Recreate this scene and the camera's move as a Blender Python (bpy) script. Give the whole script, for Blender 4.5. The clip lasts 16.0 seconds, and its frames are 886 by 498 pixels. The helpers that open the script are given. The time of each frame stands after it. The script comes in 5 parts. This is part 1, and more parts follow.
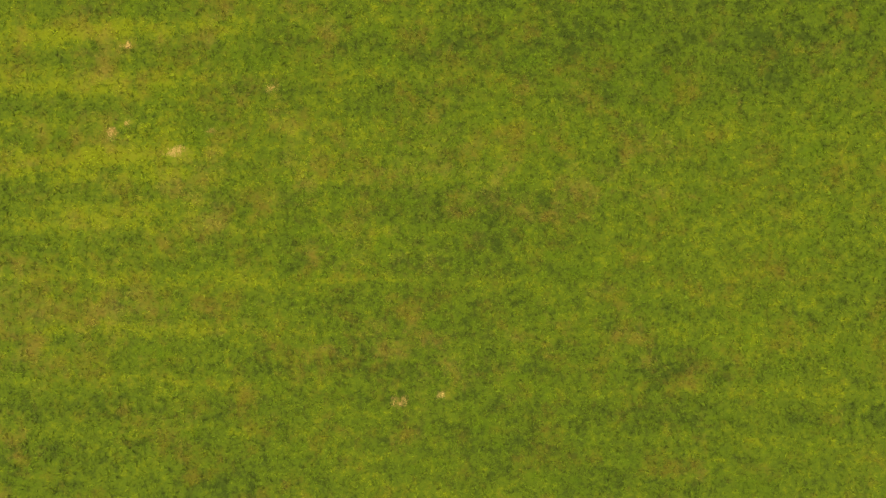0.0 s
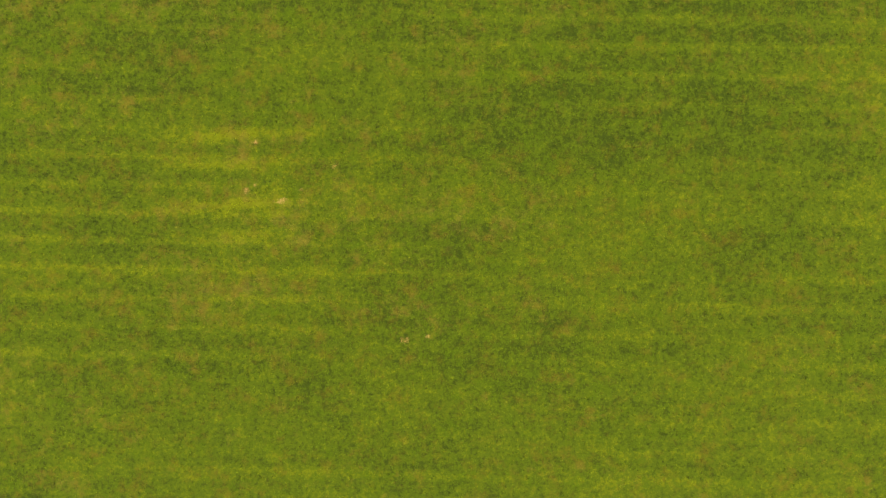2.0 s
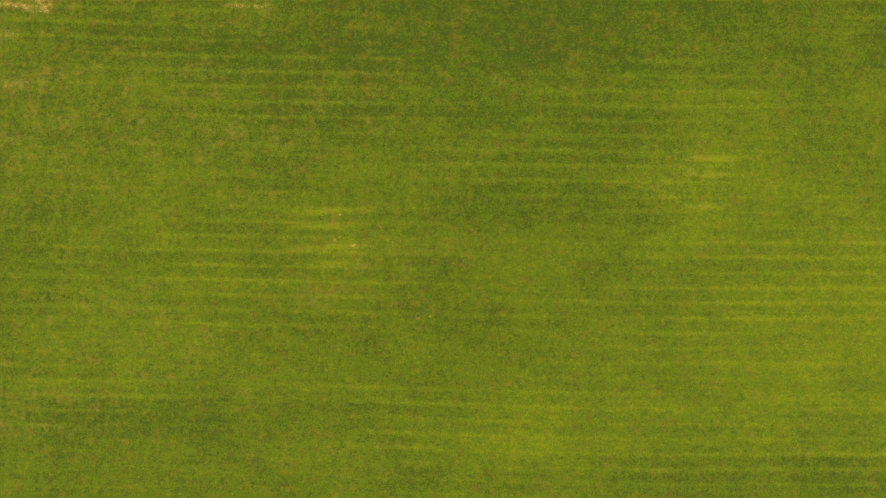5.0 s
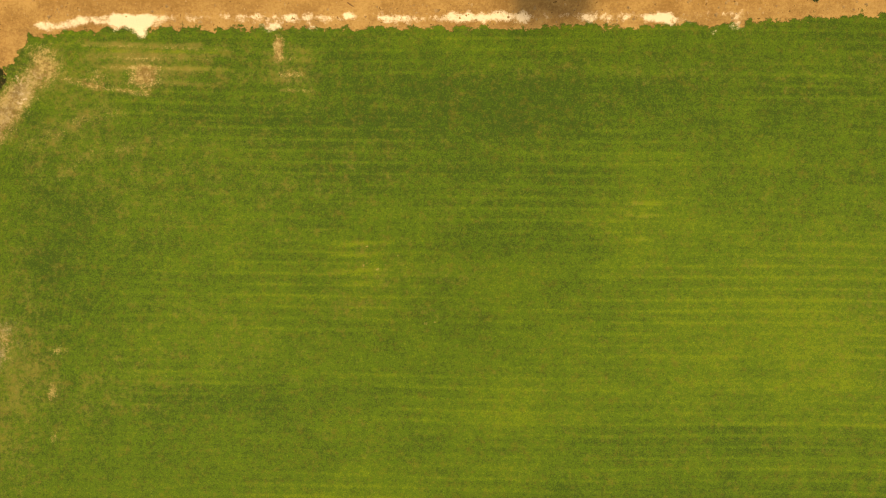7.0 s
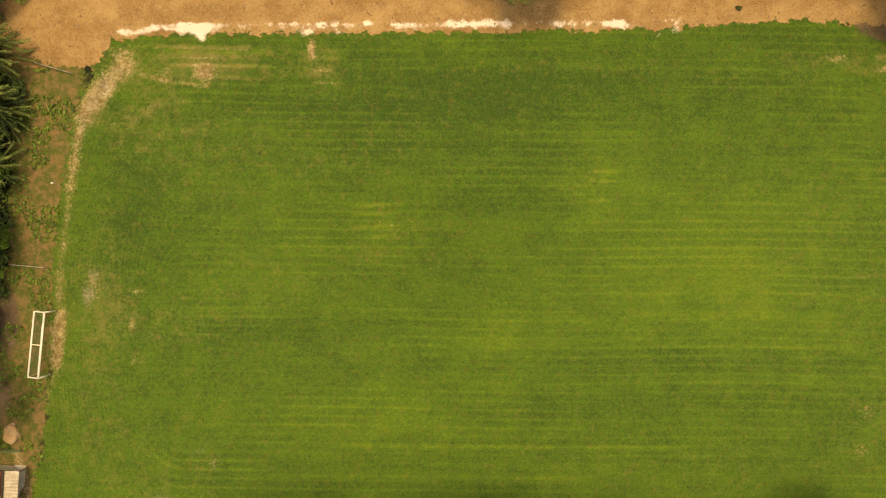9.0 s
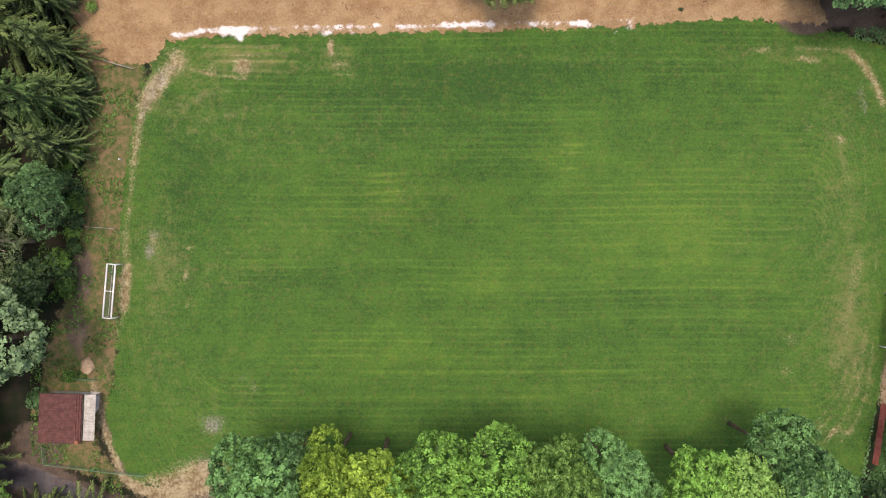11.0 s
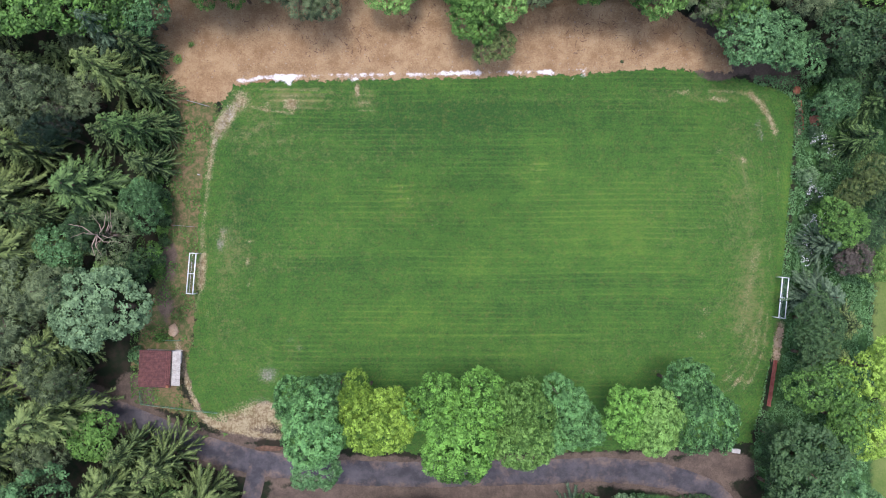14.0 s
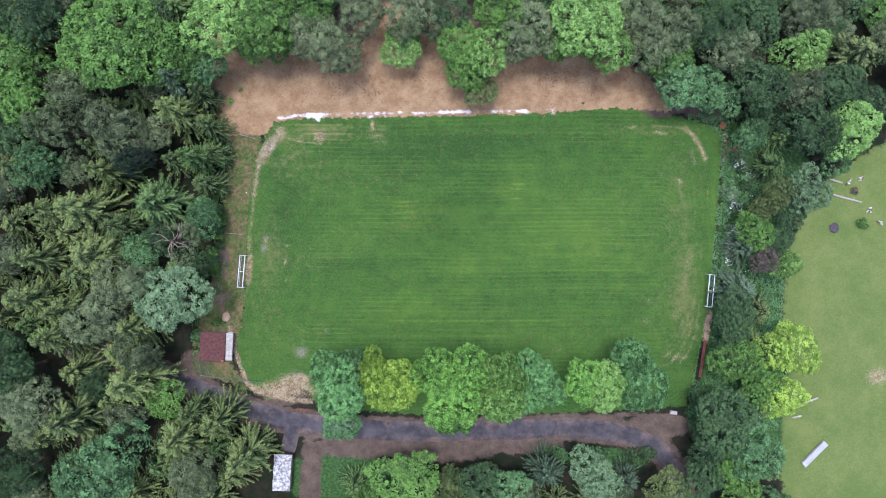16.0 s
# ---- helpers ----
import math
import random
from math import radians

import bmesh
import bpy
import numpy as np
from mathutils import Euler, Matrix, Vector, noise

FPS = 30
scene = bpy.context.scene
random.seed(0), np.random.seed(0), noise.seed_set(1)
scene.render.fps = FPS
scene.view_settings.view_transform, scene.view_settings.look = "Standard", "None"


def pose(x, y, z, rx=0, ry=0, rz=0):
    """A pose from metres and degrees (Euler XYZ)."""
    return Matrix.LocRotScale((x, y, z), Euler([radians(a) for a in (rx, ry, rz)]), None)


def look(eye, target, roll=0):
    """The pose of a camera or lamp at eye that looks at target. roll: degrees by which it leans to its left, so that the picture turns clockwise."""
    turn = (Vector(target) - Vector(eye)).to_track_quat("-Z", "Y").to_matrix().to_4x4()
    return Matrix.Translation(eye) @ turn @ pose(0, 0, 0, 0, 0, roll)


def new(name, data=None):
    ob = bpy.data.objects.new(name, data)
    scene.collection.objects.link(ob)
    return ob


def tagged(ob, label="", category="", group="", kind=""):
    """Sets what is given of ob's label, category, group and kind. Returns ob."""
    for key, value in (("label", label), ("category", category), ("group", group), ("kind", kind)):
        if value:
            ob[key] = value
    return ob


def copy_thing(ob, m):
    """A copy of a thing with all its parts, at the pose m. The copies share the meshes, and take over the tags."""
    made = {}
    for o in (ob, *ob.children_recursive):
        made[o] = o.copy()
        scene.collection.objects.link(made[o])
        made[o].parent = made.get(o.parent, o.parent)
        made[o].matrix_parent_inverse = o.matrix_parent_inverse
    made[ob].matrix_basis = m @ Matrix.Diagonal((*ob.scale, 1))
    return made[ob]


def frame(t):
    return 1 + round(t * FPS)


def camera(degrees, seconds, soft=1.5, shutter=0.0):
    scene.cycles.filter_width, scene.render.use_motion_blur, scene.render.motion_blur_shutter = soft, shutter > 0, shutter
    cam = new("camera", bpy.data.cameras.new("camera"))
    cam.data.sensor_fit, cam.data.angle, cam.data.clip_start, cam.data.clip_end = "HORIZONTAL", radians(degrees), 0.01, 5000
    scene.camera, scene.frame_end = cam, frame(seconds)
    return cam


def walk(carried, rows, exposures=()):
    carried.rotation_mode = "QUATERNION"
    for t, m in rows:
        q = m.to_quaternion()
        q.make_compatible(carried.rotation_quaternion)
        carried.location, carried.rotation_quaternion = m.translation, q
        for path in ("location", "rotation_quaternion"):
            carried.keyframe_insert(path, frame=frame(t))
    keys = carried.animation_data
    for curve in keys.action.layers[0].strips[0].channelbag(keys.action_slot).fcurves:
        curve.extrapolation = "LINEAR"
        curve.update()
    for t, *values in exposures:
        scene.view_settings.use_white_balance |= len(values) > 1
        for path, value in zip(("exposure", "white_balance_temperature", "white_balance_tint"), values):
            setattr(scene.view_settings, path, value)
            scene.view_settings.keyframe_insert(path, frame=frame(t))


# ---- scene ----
cam = camera(65.0, 16.0, 1.0)
# seconds, place, then tilt ahead, tilt aside and heading of a camera that looks straight down
ROWS = [
    (0.0, 0.87, 3.15, 13.89, -0.01, -0.30, 0.78),
    (0.5, 0.94, 3.15, 16.03, -0.00, -0.15, 0.79),
    (1.0, 1.12, 3.18, 18.69, -0.01, -0.00, 0.83),
    (1.5, 1.32, 3.27, 21.88, -0.01, 0.10, 0.93),
    (2.0, 1.49, 3.40, 25.05, -0.01, 0.13, 1.03),
    (2.5, 1.65, 3.58, 28.48, 0.02, 0.07, 1.12),
    (3.0, 1.76, 3.86, 32.27, 0.03, -0.02, 1.20),
    (3.5, 1.75, 4.16, 36.11, 0.01, -0.04, 1.26),
    (3.7, 1.78, 4.23, 37.61, -0.01, -0.03, 1.26),
    (5.8, 1.94, 5.76, 54.49, -0.09, 0.28, 1.00),
    (6.0, 1.95, 6.01, 56.09, -0.09, 0.29, 0.98),
    (6.5, 1.94, 6.77, 60.18, -0.09, 0.27, 0.96),
    (7.0, 1.82, 7.09, 64.15, -0.08, 0.19, 0.90),
    (7.5, 1.66, 6.38, 68.26, -0.15, 0.08, 0.82),
    (8.0, 1.52, 5.33, 72.17, -0.11, -0.03, 0.73),
    (8.5, 1.43, 3.96, 76.28, -0.03, -0.10, 0.64),
    (9.0, 1.40, 2.30, 80.45, 0.03, -0.12, 0.58),
    (9.5, 1.43, 0.30, 84.86, -0.07, -0.09, 0.55),
    (9.7, 1.44, -0.29, 86.61, -0.07, -0.09, 0.51),
    (11.8, 1.65, -4.18, 104.91, 0.06, -0.22, -0.30),
    (12.0, 1.63, -4.39, 106.69, 0.09, -0.21, -0.30),
    (12.5, 1.68, -4.70, 111.33, 0.09, -0.18, -0.18),
    (13.0, 1.78, -4.77, 116.11, 0.08, -0.13, -0.10),
    (13.5, 1.96, -4.72, 122.20, 0.06, -0.08, -0.04),
    (14.0, 2.11, -4.50, 129.52, 0.06, -0.00, 0.01),
    (14.5, 2.23, -4.32, 137.35, 0.01, 0.07, 0.04),
    (15.0, 2.41, -3.99, 145.70, 0.04, 0.10, 0.07),
    (15.5, 2.62, -3.77, 154.28, 0.01, 0.12, 0.05),
    (16.0, 2.90, -3.58, 162.74, -0.03, 0.09, 0.02),
]
EXPOSURES = [(0.0, 0.2, 60000, 10), (2.0, 0.15, 60000, 10), (7.0, 0.08, 60000, 10), (8.5, 0.06, 60000, 10), (9.0, 0.08, 22000, 12), (9.5, 0.17, 12500, 15), (10.5, 0.19, 8600, 17), (12.0, 0.19, 6200, 18),
             (14.0, 0.25, 5800, 18), (16.0, 0.27, 5500, 20)]


def downward(x, y, z, a, b, c):
    return pose(x, y, z, 0, 0, c) @ pose(0, 0, 0, a) @ pose(0, 0, 0, 0, b)


walk(cam, [(r[0], downward(*r[1:])) for r in ROWS], EXPOSURES)

# ---- light: a bright overcast sky with a broad, weak sun ----
world = bpy.data.worlds.new("overcast_sky")
scene.world = world
world.use_nodes = True
wn = world.node_tree.nodes
sky = wn.new("ShaderNodeTexSky")
sky.sky_type, sky.sun_disc = "NISHITA", False
sky.sun_elevation, sky.sun_rotation = radians(82), radians(-22)
sky.air_density, sky.dust_density = 1.5, 4.0
wn["Background"].inputs["Strength"].default_value = 0.15
world.node_tree.links.new(sky.outputs[0], wn["Background"].inputs["Color"])
sun = new("sun", bpy.data.lights.new("sun", "SUN"))
sun.data.energy, sun.data.angle, sun.data.color = 1.8, radians(15), (1.0, 0.96, 0.90)
sun.matrix_world = look((-8, 19, 150), (0, 0, 0))

# ---- materials ----
def nodes(name, rough=0.9):
    m = bpy.data.materials.new(name)
    m.use_nodes = True
    t = m.node_tree
    b = t.nodes["Principled BSDF"]
    b.inputs["Roughness"].default_value = rough
    b.inputs["Specular IOR Level"].default_value = 0.3
    return m, t, b


def link(t, a, b):
    t.links.new(a, b)


def set_in(t, socket, v):
    if isinstance(v, bpy.types.NodeSocket):
        t.links.new(v, socket)
    elif isinstance(v, (tuple, list)) and len(v) == 3 and socket.type == "RGBA":
        socket.default_value = (*v, 1)
    else:
        socket.default_value = v


def calc(t, op, a, b=0.0, c=0.0, clamp=False):
    n = t.nodes.new("ShaderNodeMath")
    n.operation, n.use_clamp = op, clamp
    for s, v in zip(n.inputs, (a, b, c)):
        set_in(t, s, v)
    return n.outputs[0]


def grain(t, scale, detail=3.0, rough=0.6, where=None, stretch=None):
    n = t.nodes.new("ShaderNodeTexNoise")
    n.inputs["Scale"].default_value = scale
    n.inputs["Detail"].default_value = detail
    n.inputs["Roughness"].default_value = rough
    if where is None:
        where = t.nodes.new("ShaderNodeTexCoord").outputs["Object"]
    mp = t.nodes.new("ShaderNodeMapping")
    mp.inputs["Scale"].default_value = stretch or (1, 1, 1)
    mp.inputs["Location"].default_value = (137.3, 291.7, 55.1)
    link(t, where, mp.inputs["Vector"])
    where = mp.outputs[0]
    link(t, where, n.inputs["Vector"])
    return n.outputs[0]


def ramp(t, v, lo, hi, a=0.0, b=1.0, smooth=True):
    n = t.nodes.new("ShaderNodeMapRange")
    n.interpolation_type = "SMOOTHSTEP" if smooth else "LINEAR"
    for s, x in zip(("Value", "From Min", "From Max", "To Min", "To Max"), (v, lo, hi, a, b)):
        set_in(t, n.inputs[s], x)
    return n.outputs[0]


def mix(t, f, a, b, kind="MIX"):
    n = t.nodes.new("ShaderNodeMix")
    n.data_type, n.blend_type = "RGBA", kind
    set_in(t, n.inputs[0], f)
    set_in(t, n.inputs[6], a)
    set_in(t, n.inputs[7], b)
    return n.outputs[2]


def attr(t, name):
    n = t.nodes.new("ShaderNodeAttribute")
    n.attribute_name = name
    return n.outputs["Fac"]


def bump(t, bsdf, height, strength=0.5, distance=0.05):
    n = t.nodes.new("ShaderNodeBump")
    n.inputs["Strength"].default_value, n.inputs["Distance"].default_value = strength, distance
    link(t, height, n.inputs["Height"])
    link(t, n.outputs[0], bsdf.inputs["Normal"])


def island(t):
    return t.nodes.new("ShaderNodeNewGeometry").outputs["Random Per Island"]


def by_object(t):
    return t.nodes.new("ShaderNodeObjectInfo").outputs["Random"]


def plain(name, a, b, scale=4.0, rough=0.7, metal=0.0, relief=0.0, per_island=False, fine=30.0):
    """A surface of two close tones, in patches and in grain."""
    m, t, p = nodes(name, rough)
    v = calc(t, "ADD", calc(t, "MULTIPLY", grain(t, scale), 0.6), calc(t, "MULTIPLY", grain(t, fine, 2), 0.4))
    v = ramp(t, v, 0.35, 0.65)
    if per_island:
        v = calc(t, "ADD", calc(t, "MULTIPLY", v, 0.5), calc(t, "MULTIPLY", island(t), 0.5))
    link(t, mix(t, v, a, b), p.inputs["Base Color"])
    p.inputs["Metallic"].default_value = metal
    if relief:
        bump(t, p, grain(t, fine, 3), 0.6, relief)
    return m


GRASS_DARK, GRASS_MID, GRASS_LIGHT = (0.026, 0.074, 0.016), (0.056, 0.136, 0.022), (0.122, 0.212, 0.030)
STRAW, SOIL, DUST, PALE = (0.22, 0.205, 0.085), (0.19, 0.132, 0.066), (0.45, 0.375, 0.225), (0.82, 0.77, 0.76)


def turf(t):
    """Colour of the mown pitch: two sizes of tufts, broad patches, mowing rows and worn places."""
    fine = grain(t, 7.5, 4, 0.62)
    tuft = grain(t, 2.3, 3, 0.65)
    patch = grain(t, 0.35, 4, 0.65)
    broad = grain(t, 0.07, 2, 0.5)
    along = grain(t, 1.0, 3, 0.6, stretch=(0.16, 2.2, 1))
    row = calc(t, "SINE", calc(t, "MULTIPLY", attr(t, "row"), 2 * math.pi / 1.04))
    row = calc(t, "SUBTRACT", calc(t, "POWER", calc(t, "ADD", calc(t, "MULTIPLY", row, 0.5), 0.5), 4.0), 0.3)
    row2 = calc(t, "SINE", calc(t, "MULTIPLY", attr(t, "row"), 2 * math.pi / 2.6))
    rowed = calc(t, "ADD", calc(t, "MULTIPLY", row, 2.3), calc(t, "MULTIPLY", row2, 0.3))
    rowed = calc(t, "MULTIPLY", rowed, ramp(t, grain(t, 0.12, 3, 0.6, stretch=(0.5, 1.4, 1)), 0.36, 0.62, 0.05, 1.0))
    v = calc(t, "MULTIPLY", calc(t, "SUBTRACT", fine, 0.5), 1.15)
    for n, k in ((grain(t, 19, 3, 0.7), 0.6), (grain(t, 4.6, 3, 0.65), 0.42), (tuft, 0.6), (patch, 0.5), (broad, 0.35), (along, 0.3)):
        v = calc(t, "ADD", v, calc(t, "MULTIPLY", calc(t, "SUBTRACT", n, 0.5), k))
    rowed = calc(t, "MULTIPLY", rowed, attr(t, "straight"))
    v = calc(t, "ADD", v, calc(t, "MULTIPLY", rowed, 0.086))
    swath = grain(t, 1.0, 3, 0.6, stretch=(0.018, 0.42, 1))
    v = calc(t, "ADD", v, calc(t, "MULTIPLY", calc(t, "SUBTRACT", swath, 0.5), 0.28))
    # grass growth, plus the lit strip painted along the east edge
    v = calc(t, "ADD", v, calc(t, "MULTIPLY", attr(t, "lush_and_lit"), 0.32))
    v = calc(t, "ADD", v, 0.46)
    c = mix(t, ramp(t, v, 0.12, 0.5), GRASS_DARK, GRASS_MID)
    c = mix(t, ramp(t, v, 0.45, 0.95), c, GRASS_LIGHT)
    # yellowed blades, then bare soil and pale sand where the turf has worn through
    straw = calc(t, "ADD", calc(t, "MULTIPLY", attr(t, "dry"), 0.8), calc(t, "MULTIPLY", calc(t, "SUBTRACT", grain(t, 2.4, 6, 0.8), 0.5), 1.7))
    straw = calc(t, "ADD", straw, calc(t, "MULTIPLY", calc(t, "SUBTRACT", grain(t, 0.75, 4, 0.7), 0.5), 1.3))
    c = mix(t, ramp(t, straw, 0.08, 1.0, 0, 0.85), c, STRAW)
    c = mix(t, ramp(t, grain(t, 1.5, 6, 0.78), 0.48, 0.7, 0, 0.5), c, (0.128, 0.118, 0.030))
    c = mix(t, ramp(t, grain(t, 1.1, 5, 0.75, stretch=(1, 1.3, 1)), 0.52, 0.7, 0, 0.5), c, (0.050, 0.150, 0.018))
    return c, fine


def worn(t, c):
    """Bare soil in ragged specks, and pale sand in torn patches, only where the ground is marked as such."""
    speck = calc(t, "SUBTRACT", grain(t, 3.2, 8, 0.9), 0.5)
    torn = calc(t, "ADD", calc(t, "MULTIPLY", speck, 2.0), calc(t, "MULTIPLY", calc(t, "SUBTRACT", grain(t, 0.9, 4, 0.6), 0.5), 2.2))
    bare, pale = attr(t, "bare"), attr(t, "pale")
    soil = ramp(t, calc(t, "ADD", bare, calc(t, "MULTIPLY", speck, 3.6)), 0.3, 1.0, 0, 0.9)
    earth = mix(t, ramp(t, calc(t, "ADD", grain(t, 1.1, 6, 0.75), calc(t, "MULTIPLY", speck, 0.8)), 0.36, 0.64), SOIL, DUST)
    c = mix(t, calc(t, "MULTIPLY", soil, ramp(t, bare, 0.05, 0.3)), c, earth)
    grey = attr(t, "grey")
    silt = ramp(t, calc(t, "ADD", grey, calc(t, "MULTIPLY", speck, 3.2)), 0.35, 1.1, 0, 0.75)
    c = mix(t, calc(t, "MULTIPLY", silt, ramp(t, grey, 0.05, 0.3)), c, mix(t, ramp(t, grain(t, 2.6, 5, 0.75), 0.4, 0.62), (0.17, 0.155, 0.125), (0.36, 0.335, 0.29)))
    white = ramp(t, calc(t, "ADD", pale, calc(t, "MULTIPLY", torn, 0.9)), 0.4, 0.95, 0, 0.95)
    return mix(t, calc(t, "MULTIPLY", white, ramp(t, pale, 0.06, 0.25)), c, PALE)


def grass_material():
    m, t, p = nodes("mown_grass", 0.85)
    c, _ = turf(t)
    c = worn(t, c)
    tone = ramp(t, island(t), 0, 1, 0.62, 1.5, False)
    link(t, mix(t, 1.0, c, mix(t, 1.0, (0, 0, 0), tone, "ADD"), "MULTIPLY"), p.inputs["Base Color"])
    return m


def ground_material():
    """Forest floor, meadow, pitch, soil and sand, each where the ground's own zones put it."""
    m, t, p = nodes("ground_cover", 0.95)
    rag = calc(t, "SUBTRACT", grain(t, 0.55, 6, 0.7), 0.5)
    # floor tones near black: the deep shade under the trees is in the colour
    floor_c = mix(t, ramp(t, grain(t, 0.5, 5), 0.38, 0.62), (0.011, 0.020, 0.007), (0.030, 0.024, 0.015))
    meadow_c = mix(t, ramp(t, calc(t, "ADD", grain(t, 0.09, 8, 0.8), calc(t, "MULTIPLY", grain(t, 2.5, 5, 0.75), 0.6)), 0.6, 1.0),
                   (0.110, 0.170, 0.038), (0.188, 0.232, 0.068))
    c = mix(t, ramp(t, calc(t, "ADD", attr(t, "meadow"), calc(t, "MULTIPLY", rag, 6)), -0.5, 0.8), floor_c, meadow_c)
    weeds = mix(t, ramp(t, grain(t, 1.1, 6, 0.75), 0.395, 0.635), (0.078, 0.110, 0.030), (0.225, 0.150, 0.082))
    c = mix(t, ramp(t, calc(t, "ADD", attr(t, "verge"), calc(t, "MULTIPLY", rag, 5)), -0.4, 0.6), c, weeds)
    herb_c = mix(t, ramp(t, grain(t, 1.6, 5, 0.7), 0.35, 0.65), (0.026, 0.068, 0.018), (0.070, 0.150, 0.040))
    c = mix(t, ramp(t, calc(t, "ADD", attr(t, "herb"), calc(t, "MULTIPLY", rag, 4)), -0.4, 0.6), c, herb_c)
    green, fine = turf(t)
    pitch_edge = calc(t, "ADD", attr(t, "pitch"), calc(t, "MULTIPLY", calc(t, "SUBTRACT", grain(t, 0.8, 5, 0.7), 0.5), 3.2))
    c = mix(t, ramp(t, pitch_edge, -0.1, 0.12), c, green)
    soil_v = calc(t, "ADD", calc(t, "MULTIPLY", grain(t, 0.4, 5, 0.7), 0.6), calc(t, "MULTIPLY", grain(t, 5, 4, 0.7), 0.4))
    soil_c = mix(t, ramp(t, soil_v, 0.35, 0.68), (0.078, 0.058, 0.046), (0.182, 0.133, 0.098))
    c = mix(t, ramp(t, calc(t, "ADD", attr(t, "soil"), calc(t, "MULTIPLY", rag, 3)), -0.15, 0.5), c, soil_c)
    sand_v = calc(t, "ADD", calc(t, "MULTIPLY", grain(t, 0.3, 7, 0.75), 0.6), calc(t, "MULTIPLY", grain(t, 3.5, 5, 0.8), 0.4))
    sand_c = mix(t, ramp(t, sand_v, 0.38, 0.64), (0.255, 0.152, 0.074), (0.460, 0.318, 0.175))
    sand_c = mix(t, ramp(t, grain(t, 2.4, 3, 0.6), 0.64, 0.7), sand_c, (0.150, 0.088, 0.046))
    sand_edge = calc(t, "SUBTRACT", calc(t, "MULTIPLY", pitch_edge, -1), 0.0)
    sand_here = calc(t, "MINIMUM", calc(t, "ADD", attr(t, "sand"), calc(t, "MULTIPLY", rag, 4)), sand_edge)
    c = mix(t, ramp(t, sand_here, -0.1, 0.15), c, sand_c)
    c = worn(t, c)
    link(t, c, p.inputs["Base Color"])
    bump(t, p, fine, 0.7, 0.05)
    return m


def leaf_material(name, dark, light, shoot_ridge_gain=0.0, rough=0.62):
    """Foliage: each leaf its own tone, whole boughs lighter or darker, young tips and painted ridge highlights paler,
    each tree a little off the next.
    """
    m, t, p = nodes(name, rough)
    v = calc(t, "ADD", calc(t, "MULTIPLY", island(t), 0.2 if shoot_ridge_gain else 0.3), calc(t, "MULTIPLY", grain(t, 0.5 if shoot_ridge_gain else 0.9, 3), 0.9 if shoot_ridge_gain else 0.75))
    v = calc(t, "ADD", v, calc(t, "MULTIPLY", by_object(t), 0.3))
    v = calc(t, "ADD", v, calc(t, "MULTIPLY", attr(t, "clump"), 0.12))
    if shoot_ridge_gain:
        v = calc(t, "ADD", calc(t, "MULTIPLY", v, 0.7), calc(t, "MULTIPLY", attr(t, "shoot_and_ridge_light"), shoot_ridge_gain))
    link(t, mix(t, ramp(t, v, 0.47 if shoot_ridge_gain else 0.33, 1.26 if shoot_ridge_gain else 1.06), tuple(0.8 * k for k in dark), tuple(1.05 * k for k in light)), p.inputs["Base Color"])
    return m


LEAF = {
    "green": leaf_material("leaf_green", (0.040, 0.094, 0.017), (0.155, 0.310, 0.056)),
    "fresh": leaf_material("leaf_fresh_green", (0.060, 0.140, 0.021), (0.285, 0.500, 0.118)),
    "yellow": leaf_material("leaf_yellow_green", (0.105, 0.200, 0.020), (0.415, 0.620, 0.088)),
    "teal": leaf_material("leaf_blue_green", (0.037, 0.090, 0.026), (0.168, 0.335, 0.122)),
    "olive": leaf_material("leaf_olive_green", (0.034, 0.060, 0.014), (0.180, 0.235, 0.066)),
    "bright": leaf_material("leaf_bright_green", (0.040, 0.104, 0.016), (0.252, 0.520, 0.088)),
    "mint": leaf_material("leaf_mint_green", (0.030, 0.082, 0.021), (0.210, 0.440, 0.138)),
    "dark": leaf_material("leaf_dark_green", (0.014, 0.042, 0.013), (0.082, 0.152, 0.052)),
    "silver": leaf_material("leaf_silver_green", (0.050, 0.100, 0.040), (0.215, 0.335, 0.155)),
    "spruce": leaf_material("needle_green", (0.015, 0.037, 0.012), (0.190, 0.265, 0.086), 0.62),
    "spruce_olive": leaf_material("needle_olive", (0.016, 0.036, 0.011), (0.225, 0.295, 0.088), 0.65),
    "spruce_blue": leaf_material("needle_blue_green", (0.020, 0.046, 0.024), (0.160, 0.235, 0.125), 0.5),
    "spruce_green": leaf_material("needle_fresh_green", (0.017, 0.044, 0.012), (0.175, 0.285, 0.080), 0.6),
    "pine": leaf_material("needle_grey_green", (0.032, 0.052, 0.020), (0.228, 0.290, 0.128)),
    "rust": leaf_material("needle_dead_brown", (0.070, 0.056, 0.043), (0.205, 0.170, 0.134)),
}
BARK = plain("bark", (0.10, 0.065, 0.045), (0.21, 0.15, 0.11), 2.0, 0.95, 0, 0.05)
BARK_PALE = plain("bark_pale", (0.30, 0.27, 0.23), (0.50, 0.46, 0.40), 2.0, 0.9, 0, 0.03)
GROUND, GRASS = ground_material(), grass_material()


